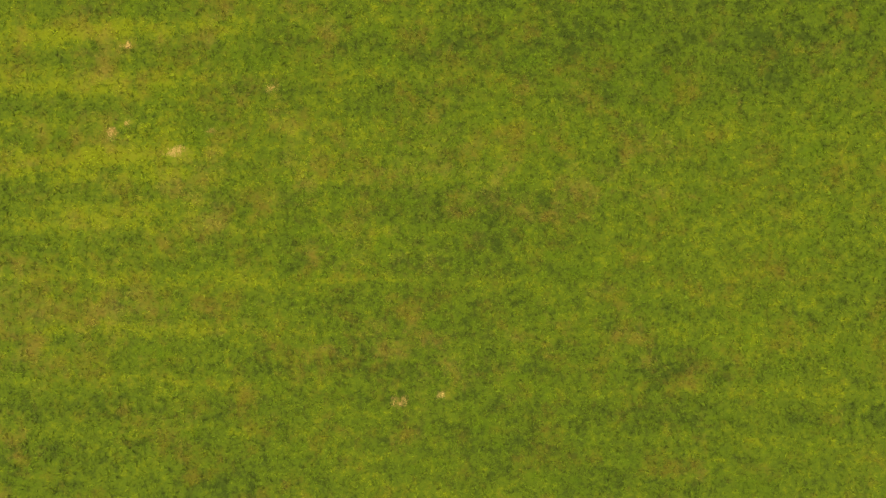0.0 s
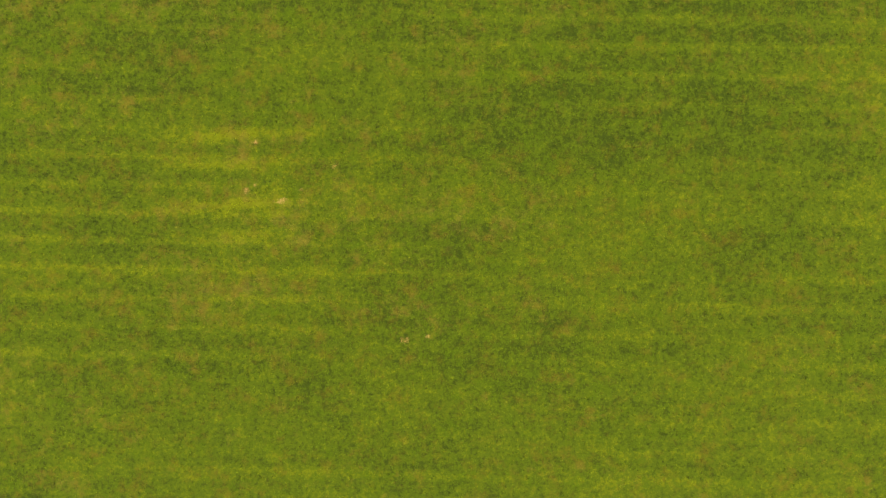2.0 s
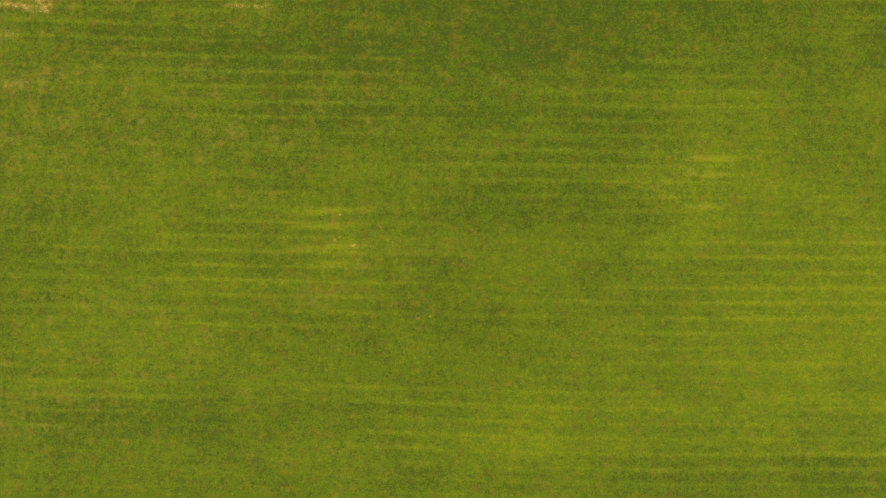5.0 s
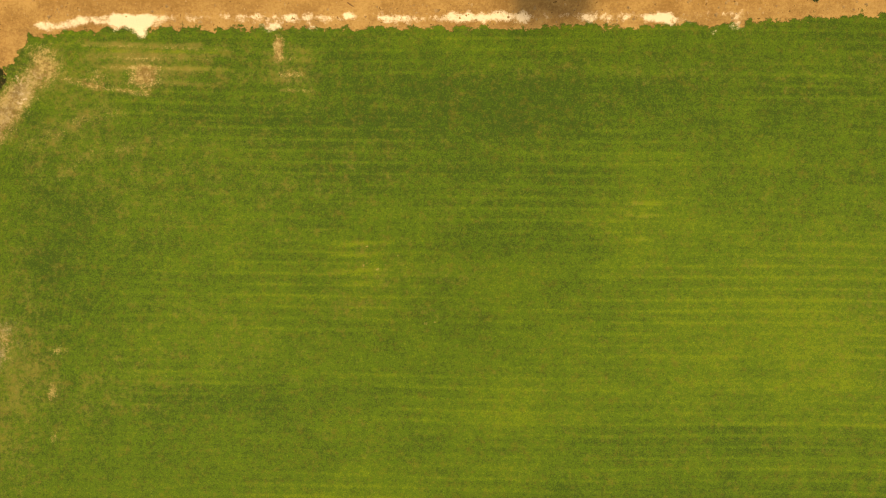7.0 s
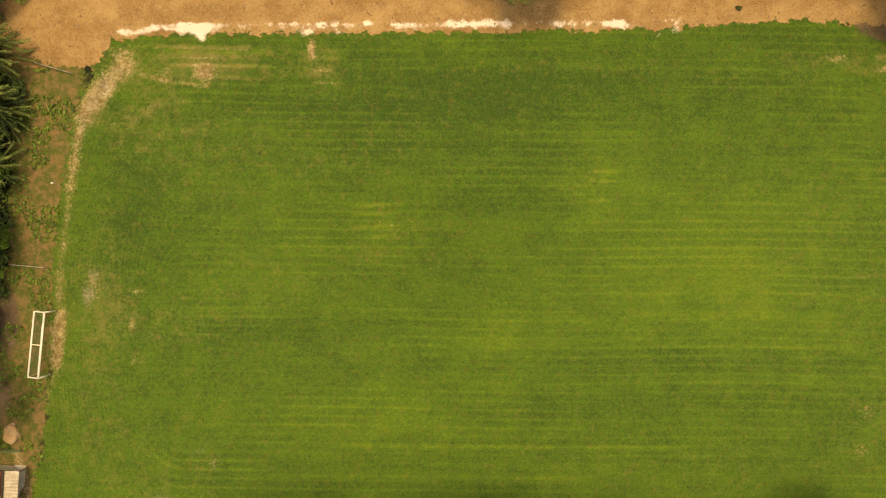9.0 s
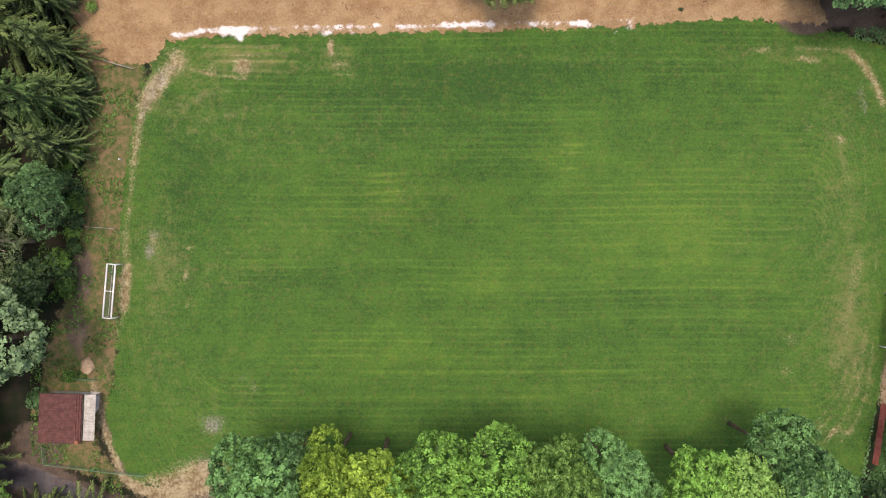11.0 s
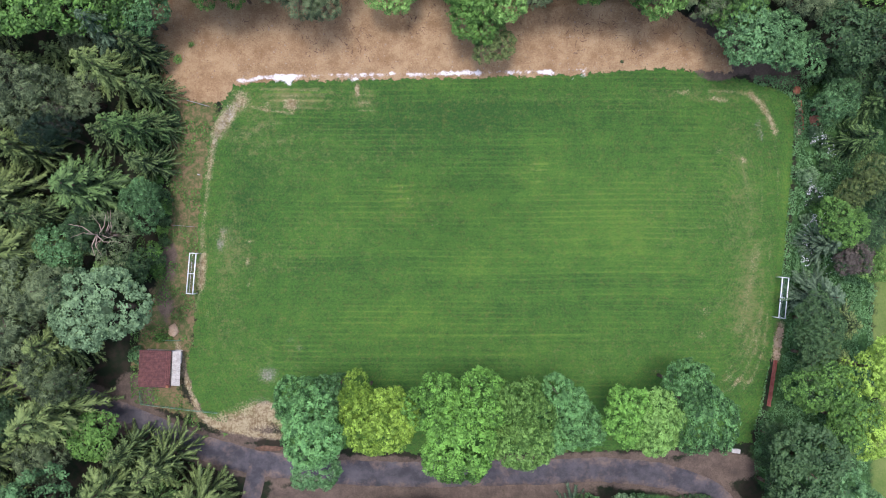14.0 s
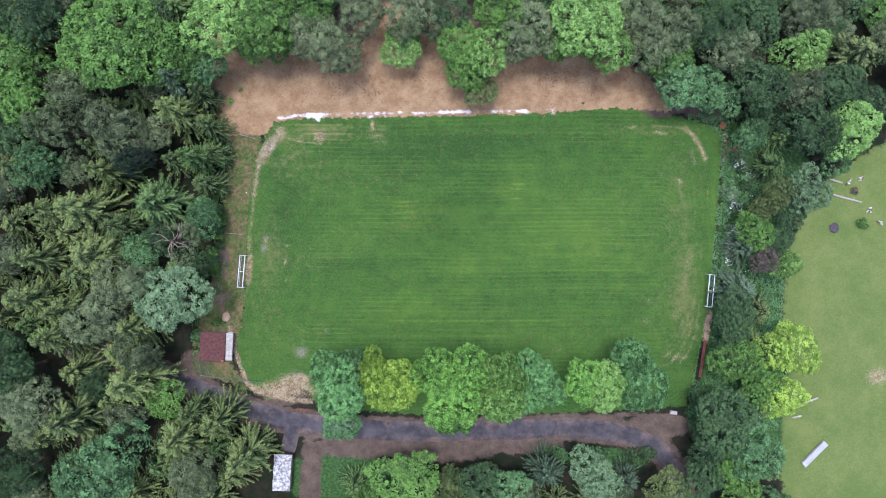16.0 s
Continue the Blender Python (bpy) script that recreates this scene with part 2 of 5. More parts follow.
def asphalt_material():
    m, t, p = nodes("asphalt", 0.85)
    v = calc(t, "ADD", calc(t, "MULTIPLY", grain(t, 0.3, 5, 0.65), 0.7), calc(t, "MULTIPLY", grain(t, 14, 3), 0.3))
    c = mix(t, ramp(t, v, 0.38, 0.66), (0.050, 0.047, 0.055), (0.120, 0.109, 0.116))
    dust = ramp(t, calc(t, "ADD", grain(t, 0.25, 6, 0.75), calc(t, "MULTIPLY", attr(t, "side"), 0.22)), 0.58, 0.86, 0, 0.7)
    link(t, mix(t, dust, c, (0.27, 0.19, 0.14)), p.inputs["Base Color"])
    bump(t, p, grain(t, 25, 3), 0.5, 0.02)
    return m


ASPHALT = asphalt_material()
WHITE_PAINT = plain("white_painted_metal", (0.84, 0.85, 0.85), (0.9, 0.9, 0.9), 1.2, 0.45)
NET = plain("net_cord", (0.05, 0.12, 0.08), (0.10, 0.19, 0.14), 3, 0.9)
ROOF_RED = plain("roof_sheet_red_brown", (0.075, 0.028, 0.026), (0.165, 0.062, 0.055), 1.6, 0.6, 0, 0.01)
WALL_WHITE = plain("weathered_white_render", (0.46, 0.43, 0.40), (0.66, 0.63, 0.60), 1.0, 0.9, 0, 0.01)
ROOF_GREY = plain("weathered_grey_sheet", (0.15, 0.14, 0.13), (0.80, 0.80, 0.80), 1.6, 0.6, 0.1, 0.01, False, 6)
WOOD = plain("weathered_timber", (0.16, 0.11, 0.075), (0.30, 0.23, 0.17), 3, 0.85, 0, 0.01)
WOOD_PALE = plain("bleached_timber", (0.42, 0.37, 0.32), (0.62, 0.57, 0.51), 2, 0.85, 0, 0.01)
GREEN_METAL = plain("green_coated_wire", (0.10, 0.22, 0.15), (0.20, 0.34, 0.25), 3, 0.6)
STEEL = plain("galvanised_steel", (0.33, 0.34, 0.34), (0.50, 0.51, 0.51), 3, 0.5, 0.5)
RED = plain("faded_red_plastic", (0.46, 0.11, 0.085), (0.66, 0.26, 0.21), 1.5, 0.7)
STONE = plain("pale_stone", (0.20, 0.13, 0.085), (0.46, 0.35, 0.24), 2, 0.9, 0, 0.02, True)
BRICK = plain("old_brick", (0.28, 0.10, 0.055), (0.46, 0.20, 0.11), 3, 0.9, 0, 0.01, True)
WHITE_SHEET = plain("white_tarpaulin", (0.72, 0.73, 0.75), (0.86, 0.86, 0.87), 0.8, 0.6, 0, 0.02)
GLASS_DARK = plain("dusty_window_glass", (0.03, 0.035, 0.04), (0.06, 0.065, 0.07), 2, 0.45)

# ---- helpers for meshes ----
def mesh_of(name, verts, faces, mats, attrs=None, smooth=False):
    """A mesh from arrays; all faces have the same number of corners."""
    verts, faces = np.asarray(verts, np.float32), np.asarray(faces, np.int32)
    me = bpy.data.meshes.new(name)
    k = faces.shape[1]
    me.vertices.add(len(verts))
    me.vertices.foreach_set("co", verts.ravel())
    me.loops.add(faces.size)
    me.loops.foreach_set("vertex_index", faces.ravel())
    me.polygons.add(len(faces))
    me.polygons.foreach_set("loop_start", np.arange(0, faces.size, k, dtype=np.int32))
    if smooth:
        me.polygons.foreach_set("use_smooth", np.ones(len(faces), bool))
    for m in mats:
        me.materials.append(m)
    for key, v in (attrs or {}).items():
        a = me.attributes.new(key, "FLOAT", "POINT")
        a.data.foreach_set("value", np.asarray(v, np.float32).ravel())
    me.update(calc_edges=True)
    me.validate()
    return me


def hang(ob, parent):
    if parent is not None:
        ob.parent = parent
    return ob


def part(name, bm, material, parent, label="", smooth=False):
    """Links a bmesh as one mesh object under a thing or a part."""
    me = bpy.data.meshes.new(name)
    bm.to_mesh(me)
    bm.free()
    me.materials.append(material)
    if smooth:
        for f in me.polygons:
            f.use_smooth = True
    return tagged(hang(new(name, me), parent), label)


def thing(name, place, label, category, group="", turn=0.0, kind=""):
    ob = new(name)
    ob.empty_display_size = 0.3
    ob.matrix_world = pose(*place, 0, 0, turn)
    return tagged(ob, label, category, group, kind)


def block(size, at=(0, 0, 0), bevel=0.01, turn=(0, 0, 0), bm=None):
    bm = bm or bmesh.new()
    made = bmesh.ops.create_cube(bm, size=1.0)["verts"]
    m = pose(*at, *turn) @ Matrix.Diagonal((*size, 1))
    bmesh.ops.transform(bm, matrix=m, verts=made)
    if bevel:
        edges = list({e for v in made for e in v.link_edges})
        bmesh.ops.bevel(bm, geom=edges, offset=bevel, segments=1, affect="EDGES")
    return bm


def rod(a, b, r, r2=None, sides=10, bm=None):
    bm = bm or bmesh.new()
    a, b = Vector(a), Vector(b)
    made = bmesh.ops.create_cone(bm, cap_ends=True, segments=sides, radius1=r, radius2=r if r2 is None else r2, depth=(b - a).length)["verts"]
    m = Matrix.Translation((a + b) / 2) @ (b - a).to_track_quat("Z", "Y").to_matrix().to_4x4()
    bmesh.ops.transform(bm, matrix=m, verts=made)
    return bm


def smooth_noise(x, y, size, seed):
    """Cheap value noise on arrays, -1 to 1."""
    g = np.random.RandomState(seed).uniform(-1, 1, (64, 64))
    u, v = np.asarray(x) / size + 1000.5, np.asarray(y) / size + 1000.5
    i, j = np.floor(u).astype(int), np.floor(v).astype(int)
    f, h = u - i, v - j
    f, h = f * f * (3 - 2 * f), h * h * (3 - 2 * h)
    at = lambda a, b: g[a % 64, b % 64]
    return (at(i, j) * (1 - f) + at(i + 1, j) * f) * (1 - h) + (at(i, j + 1) * (1 - f) + at(i + 1, j + 1) * f) * h


def inside_by(x, y, outline):
    """Distance in metres to a closed outline, positive inside."""
    best, odd = np.full(np.shape(x), 1e9), np.zeros(np.shape(x), bool)
    for (ax, ay), (bx, by) in zip(outline, outline[1:] + outline[:1]):
        dx, dy = bx - ax, by - ay
        k = np.clip(((x - ax) * dx + (y - ay) * dy) / (dx * dx + dy * dy), 0, 1)
        best = np.minimum(best, np.hypot(x - ax - k * dx, y - ay - k * dy))
        with np.errstate(divide="ignore", invalid="ignore"):
            odd ^= ((ay > y) != (by > y)) & (x < dx * (y - ay) / (dy if dy else 1e-9) + ax)
    return np.where(odd, best, -best)


def along(x, y, line):
    """Distance in metres to an open line."""
    best = np.full(np.shape(x), 1e9)
    for (ax, ay), (bx, by) in zip(line, line[1:]):
        dx, dy = bx - ax, by - ay
        k = np.clip(((x - ax) * dx + (y - ay) * dy) / (dx * dx + dy * dy), 0, 1)
        best = np.minimum(best, np.hypot(x - ax - k * dx, y - ay - k * dy))
    return best


# ---- plan of the place ----
PITCH = [
    (-38.71, 23.64), (-37.19, 25.85), (-30.09, 26.92), (-9.92, 27.21), (10.12, 27.5), (28.07, 28.1), (41.88, 29.4), (50.6, 28.75), (57.54, 27.39), (65.48, 25.18),
    (68.06, 22.41), (67.55, 15), (66.51, 1.92), (65.53, -8.63), (64.65, -19.1), (62.76, -27.01), (61.43, -33.54), (59.22, -40.38), (30.33, -42.1), (0.17, -42.52),
    (-26.18, -40.98), (-29.22, -36.93), (-34.31, -35.03), (-40.43, -36.49), (-43.49, -35.49), (-46.09, -28.4), (-44.48, -21.23), (-43.82, -15.12), (-43.58, -1.97),
    (-42.74, 8.12), (-41.28, 17.5),
]
SAND = [
    (-49.43, 23.26), (-39.22, 22.74), (0.11, 26.05), (41.88, 28.31), (56.5, 28.6), (54.6, 33.5), (44.73, 40.84), (29.84, 42.86), (17.91, 40.91), (3.88, 51.87),
    (-12.12, 53.86), (-22.12, 44), (-38.21, 44.04), (-50.26, 48.03), (-52.32, 36.22),
]
MEADOW = [
    (103.59, 20.01), (94.53, 15.05), (87.55, 6.09), (83.15, -3.37), (81.82, -18.82), (83.9, -29.8), (81.03, -39.83), (81.26, -55.97), (84.77, -75.72), (111.44, -111.44),
    (426.35, -162.22), (416.31, 59.59), (159.39, 39.89),
]
ROAD = [
    (-85.05, -27.49), (-68.42, -30.34), (-61.71, -33.56), (-52.3, -37.39), (-42.9, -41.51), (-32.19, -44.29), (-16.13, -45.98), (-0.25, -46.47), (18.29, -45.94),
    (32.75, -45.31), (44.5, -46.76), (52.38, -49.63), (56.9, -54.89), (58.89, -61.77), (59.57, -80.85),
]
HERBS = [
    (68.9, 25.87), (68.14, 15), (66.21, -7.83), (65.13, -17.8), (62.63, -33.83), (59.23, -41.89), (60.24, -46.94), (70.35, -60.14), (82.12, -49.86), (81.73, -9.85),
    (83.56, 5.08), (89.49, 16.04), (79.36, 27.88),
]
VERGE = [
    (-49.92, 24.25), (-39.74, 23.74), (-41.29, 10.14), (-42.97, -5), (-43.93, -20.18), (-46.62, -30.45), (-42.47, -36.51), (-52.75, -33.53), (-55.71, -25.37),
    (-51.63, -10.12), (-49.02, 0.03), (-48.46, 12.16),
]
FOOTPATH = [
    (-47.58, -21.98), (-46.57, -24.31), (-46.19, -27.39), (-44.78, -31.26), (-43.18, -35.08), (-40.94, -36.9), (-33.3, -38.89), (-28.21, -39.47),
]
SOIL_PATCHES = [
    (-28.4, -60, 2.6, 14), (53, -45, 8, 3.2),
    (57, 31, 7, 3.2), (64, 28.4, 5, 2),
    (-55.3, -31.51, 4, 4.5), (-34.82, -38.09, 5.5, 2.6), (-31.25, -34.4, 2.2, 1.8), (-49.05, -7.06, 1.8, 4.5), (-49.61, -14.18, 1.6, 3.5), (-27.71, -54.65, 2, 7),
    (-16.05, -50.02, 14, 2.8), (2.13, -50.4, 14, 3.4), (20.27, -49.25, 10, 2.6), (38.34, -43.05, 8, 0.9), (55.29, -45.44, 5, 2.4), (-48.08, -19.65, 1, 1.2),
    (64.38, -21.8, 0.7, 3.4), (68.47, 20.44, 0.8, 3.6), (57.53, 29.26, 6, 1.2), (65.46, 26.86, 3.5, 1), (45.32, -42.49, 12, 0.6), (53.56, 34.75, 7, 8),
    (-0.11, 49.89, 54, 8), (-54.37, 40.16, 5, 10), (24.85, 44.87, 30, 6),
]
# worn places on the pitch: x, y, half lengths, strength
BARE_WEST = [
    (-37.6, 20.81, 0.9, 1.2, 0.35), (-38.85, -2.55, 0.9, 1.9, 0.55), (-33.84, -3.04, 1, 0.5, 0.5), (-34.34, -6.85, 0.4, 0.8, 0.7), (-34.14, -10.97, 0.4, 0.5, 0.6),
    (-42.98, -8.64, 0.7, 3.2, 0.75), (-41.78, -16.63, 0.6, 1.4, 0.35), (-26.2, 22.5, 1.2, 0.9, 1.3), (-30.69, 22.29, 1.2, 0.9, 0.5), (-13.95, 25.32, 0.35, 1.2, 0.7),
    (-12.75, 22.71, 1.3, 1.5, 0.26), (-30.77, -28.32, 1.8, 1.5, 0.42), (-36.76, -37.08, 3.6, 1.3, 0.95), (-32.27, -35.83, 2.6, 1.6, 0.85), (-30.47, -34.01, 1.6, 1, 0.7),
    (-27.69, -37.23, 1.6, 1.2, 0.6), (-24.72, -22.46, 0.8, 0.8, 0.4), (-36.16, 24.73, 1.6, 0.8, 0.45),
]
BARE_EAST = [
    (-13.8, 25.5, 0.35, 0.7, 0.9), 
    (-37.7, -35.5, 3.6, 1.0, 0.5), (-33.6, -33.9, 2.6, 1.5, 0.5), (-30.6, -35.2, 1.9, 1.6, 0.5), (52.5, 23.7, 0.9, 0.3, 0.5), (54.6, 23.2, 0.8, 0.3, 0.45), (58.4, 12.3, 0.5, 0.25, 0.45),
    (104.2, -33.48, 2.6, 1.8, 1), (-2.5, 6.32, 0.13, 0.08, 0.8), (-5.42, 7.13, 0.12, 0.08, 0.7), (-3.7, 5.42, 0.1, 0.08, 0.7), (47.02, 24.91, 1.4, 0.5, 0.65),
    (53.42, 23.53, 1.2, 0.5, 0.55), (61.23, 17.48, 0.9, 2.2, 0.3), (53.39, 13.93, 0.7, 0.6, 0.5), (57.97, 12.07, 0.5, 0.6, 0.5), (51.25, -15.96, 1.3, 0.8, 0.5),
    (50.25, -20.45, 1.1, 0.8, 0.5), (57.53, -28.87, 2.2, 0.7, 0.5), (42.1, -27.22, 2, 0.5, 0.4), (29.48, -27.19, 1.6, 0.5, 0.4), (-4.41, 5.02, 0.22, 0.1, 0.95),
    (-5.67, 5.37, 0.14, 0.1, 0.85), (-5.42, 5.57, 0.1, 0.08, 0.8), (0.11, 0.1, 0.14, 0.11, 0.85), (0.92, 0.22, 0.1, 0.1, 0.75),
]
DRY = [
    (-38.24, -5.98, 3.5, 16, 0.08), (56.78, 2.05, 5, 17, 0.1), (-34.12, 21.2, 6, 4, 0.08), (-37.73, -2.96, 3.2, 6, 0.32), (53.82, -17.84, 5, 5, 0.22),
    (-4.21, 4.42, 3.2, 1.4, 0.2), (-26.04, 23.57, 8, 1.6, 0.55), (-12.95, 23.71, 2.4, 2.2, 0.4), (-34.13, 17.17, 4, 5, 0.18), (-28.07, 14.13, 8, 6, 0.2),
    (-9.93, 14.07, 12, 5, 0.16), (-20.01, -1.96, 9, 6, 0.14), (2.12, 4.61, 4, 0.8, 0.25), (1.12, 1.2, 3, 0.8, 0.22), (-6.52, 1.4, 2, 1, 0.28), (20.14, 8.98, 3.4, 3.6, 0.08),
    (44.85, 1, 8, 9, 0.18), (57.71, 8, 3, 14, 0.3), (59.92, -14.85, 3.5, 9, 0.4), (-31.11, -6.96, 5, 2.2, 0.28), (30.11, -22.93, 18, 2.5, 0.22),
    (-39.3, -14.07, 3.5, 10, 0.25), (-30.23, -24.23, 8, 5, 0.2), (49.65, 24.31, 9, 1.4, 0.35), (20.1, 23.45, 18, 1.2, 0.18),
]
LUSH_AND_LIT = [
    (24, 0, 13, 8, 0.2), (30, 4, 6, 5, 0.15),
    # the first two paint the lit grass edge on the east side
    (66.0, 8, 0.8, 9, 0.5), (65.4, -4, 0.7, 7, 0.4), (-38, 24, 3, 1.6, -0.3), (-33, 4, 3, 12, -0.25),
    (12.13, 18, 50, 7, -0.32), (-3.1, 7.43, 3.2, 2.2, 0.28), (-4.11, 4.82, 2.8, 1.8, 0.2), (20.14, 9.48, 3, 4.5, 0.35), (36.97, -0.05, 9, 8, 0.4),
    (-6.95, -17.02, 9, 3, 0.6), (6.1, -7.01, 9, 4, 0.3), (44.84, 5.97, 6, 10, 0.2), (5.11, 22.02, 16, 3.5, -0.4), (-18, -7.59, 10, 1.1, -0.5), (12.06, -10.59, 16, 1, -0.45),
    (41.91, -10.37, 8, 0.9, -0.4), (7.14, 7.21, 4, 1.5, -0.35), (-3.91, -1.01, 6, 1.2, -0.35), (-8.92, 17.08, 10, 4, -0.2), (-36.18, 6.11, 3.5, 9, -0.3),
]
# lighter mowing rows that stop short: x from, x to, y, slope, strength
STREAKS = [
    (-9.44, -2.5, 7.59, 0.06, 0.8), (-9.44, -2.8, 6.48, 0.05, 0.8), (-9.44, -2.4, 5.07, 0.05, 0.7), (-8.94, -3.1, 3.87, 0.04, 0.6), (17.75, 22.63, 11.48, 0, 0.9),
    (17.55, 22.43, 10.38, 0, 0.8), (17.95, 21.93, 8.18, 0, 0.7), (17.14, 22.12, 6.88, 0, 0.4), (-32.1, -17.98, 24.78, 0, 0.7), (-31.09, -16.97, 23.36, 0, 0.6),
    (22.1, 49.79, -4.98, 0, 0.3), (24.07, 51.79, -8.36, 0, 0.35), (20.04, 47.85, -12.34, 0, 0.3), (-11.97, 30.08, -20.5, 0, 0.35), (-20.07, 20.16, -24.08, 0, 0.4),
]
STRAW_STREAKS = [
    (17.75, 21.93, 11.43, 0, 0.75), (18.34, 22.13, 10.38, 0, 0.65), (17.95, 21.53, 8.13, 0, 0.6), (-5.11, -2.4, 4.97, 0.05, 0.8), (-4.71, -2.3, 6.38, 0.05, 0.55),
    (-3.8, -2.19, 7.43, 0.06, 0.4), (-34.12, -16.97, 25.48, 0, 0.55), (-33.11, -17.98, 24.48, 0, 0.5), (-31.09, -16.97, 23.26, 0, 0.45), (-29.07, -18.99, 21.76, -0.04, 0.4),
    (-15.97, -10.33, 22.41, 0, 0.3), (-14.56, -8.93, 21.3, 0, 0.22),
]
# trodden arcs where players cut the corners: line, half width, bareness
ARCS = [
    (FOOTPATH, 0.42, 1.1),
    ([(-35.2, 23.1), (-36.3, 22.2), (-37.8, 20.8), (-39.1, 18.9), (-40.1, 17)], 1.05, 0.95), ([(-40.1, 17), (-40.8, 14.4), (-41.3, 11.1), (-41.6, 9)], 0.6, 0.85),
    ([(-41.7, 8), (-42.1, 3.3), (-42.6, -0.7), (-42.8, -4)], 0.45, 0.5), ([(-42.4, -5.6), (-42.7, -9), (-43, -11.6)], 0.5, 0.7), ([(-43.6, -13), (-44, -17)], 0.5, 0.4),
    ([(51.6, 25.1), (56.6, 24.9), (59.3, 24.5)], 0.3, 0.5), ([(59.2, 24.6), (61.3, 22.8), (62.7, 20.5), (63.6, 18.5), (64, 17.3)], 0.5, 0.75),
    ([(64, 17), (64.6, 8), (64.7, 0)], 0.2, 0.35), ([(63, 14), (63.4, 4), (63, -6)], 0.2, 0.3), ([(61.4, 12), (61.6, 2)], 0.25, 0.28),
    ([(60.6, -4), (59.6, -9), (59.2, -12), (58.9, -15.5), (57.3, -19.1)], 1.0, 0.36),
    ([(61.6, -14), (61.1, -18.2), (60.5, -22.7), (58.2, -27.3), (55.9, -30.4), (51, -32)], 0.3, 0.45), ([(60.4, -18), (59.6, -22), (57.2, -26.5), (54, -29.3)], 0.3, 0.38),
    ([(62.6, -16), (61.9, -23), (59.8, -28.2), (57.6, -31)], 0.25, 0.45), ([(59, -20), (57.6, -24), (54.8, -27.3)], 0.3, 0.35),
    ([(65, -18.6), (64.5, -21.5), (64.1, -24.8)], 0.55, 1.3), ([(57.6, 13), (59.4, 4), (59.6, -3)], 0.5, 0.25), ([(-32, 25.3), (-24, 25.2), (-18, 25)], 0.16, 0.42), ([(-31, 24.2), (-20, 24.1)], 0.14, 0.4), ([(-30, 23.4), (-22, 23.2)], 0.14, 0.35),
    ([(-33.6, 22.2), (-30.4, 21.4), (-26, 20.9)], 0.25, 0.5), ([(-14.2, 24.3), (-12.4, 24.3)], 0.16, 0.36), ([(-13.6, 22.9), (-11.6, 22.9)], 0.2, 0.34), ([(-13.6, 21.4), (-10.8, 21.4)], 0.12, 0.34), ([(-37, 16), (-30, 19.5)], 0.5, 0.28),
    ([(-35.2, 16.2), (-31.5, 18.6), (-28, 19.2)], 0.4, 0.35), ([(-34, 13), (-31, 15.5), (-26, 16)], 0.35, 0.3),
]
WHITE_EDGE = [
    (-37.7, 20.7, 0.9, 1.3, 0.3), (-36.2, 22.3, 0.9, 0.7, 0.26), (-40.2, 16.2, 0.45, 1.8, 0.3), (-41, 12, 0.35, 2, 0.24), (-26.0, 22.8, 1.4, 0.6, 0.5), (-26.5, 22.0, 0.6, 0.6, 0.42), (-13.8, 25.5, 0.3, 0.7, 0.4), (61.6, 22.3, 0.5, 0.7, 0.25), (63, 19.6, 0.35, 1.1, 0.22),
    (-34.2, 26.9, 2.9, 0.3, 0.5), (-31.6, 27.5, 1.2, 0.35, 0.5), (-28.2, 27.4, 1.7, 0.5, 1), (-28.9, 26.6, 0.4, 0.5, 0.9), (-26.4, 26.9, 0.7, 0.8, 0.95), (-24.6, 27.7, 1.0, 0.35, 0.5), (-14.6, 27.3, 0.9, 0.4, 0.85), (-12.9, 27.9, 0.5, 0.5, 0.9),
    (-10.73, 27.31, 0.7, 0.5, 0.55), (-7.51, 28.2, 0.5, 0.4, 0.8), (-3.69, 28.07, 1, 0.45, 0.65), (1.62, 28.34, 2.6, 0.4, 0.42), (6.52, 28.52, 3, 0.5, 0.5),
    (17.6, 28.55, 3.2, 0.4, 0.5), (22.09, 28.33, 1.2, 0.5, 0.6), (26.28, 27.41, 0.5, 0.4, 0.7), (28.27, 28, 0.7, 0.45, 0.8), (-37.6, 21.02, 0.7, 1.1, 0.24),
    (-39.45, 17.6, 0.4, 1.6, 0.22),
]


# grey bare soil where water stands: x, y, half lengths, strength
GREY = [(-36.0, 22.6, 1.0, 0.8, 0.6), (-37.6, 20.9, 1.1, 1.3, 0.75), (-39.1, 18.6, 0.9, 1.5, 0.7), (-40.3, 15.8, 0.7, 1.7, 0.6), (-41.0, 12.5, 0.5, 1.8, 0.35), (-39.4, -3.4, 0.8, 1.2, 0.9), (-38.6, -0.8, 1.1, 0.9, 0.6), (-37, -2.6, 0.8, 0.5, 0.5), (-30.5, -27.8, 1.7, 1.4, 0.95), (-26.4, -21.3, 1.0, 0.5, 0.6), (-24.6, -22.9, 0.6, 0.7, 0.6), (-37.9, -19.9, 0.9, 0.6, 0.4),
        (60.8, 18.9, 0.7, 1.4, 0.6), (61.4, 16.7, 0.5, 1.1, 0.65), (52.5, 24.4, 1.0, 0.4, 0.4), (-31.8, -32.8, 2.2, 1.2, 0.55), (-35, -35.4, 1.2, 0.7, 0.4)]


def blobs(x, y, rows):
    out = np.zeros(np.shape(x))
    for bx, by, rx, ry, k in rows:
        d = ((x - bx) / rx) ** 2 + ((y - by) / ry) ** 2
        out += k * np.exp(-np.minimum(d, 40) * 0.7)
    return out


def mow_rows(x, y):
    """Along the pitch the rows run straight; at both ends they bend round."""
    cx, cy = 12.5, -6.0
    over = np.maximum(np.abs(x - cx) - 41.0, 0) * 2.5
    bend = 0.35 * smooth_noise(x, y, 24, 3)
    return np.sign(y - cy) * np.hypot(over, y - cy) + bend


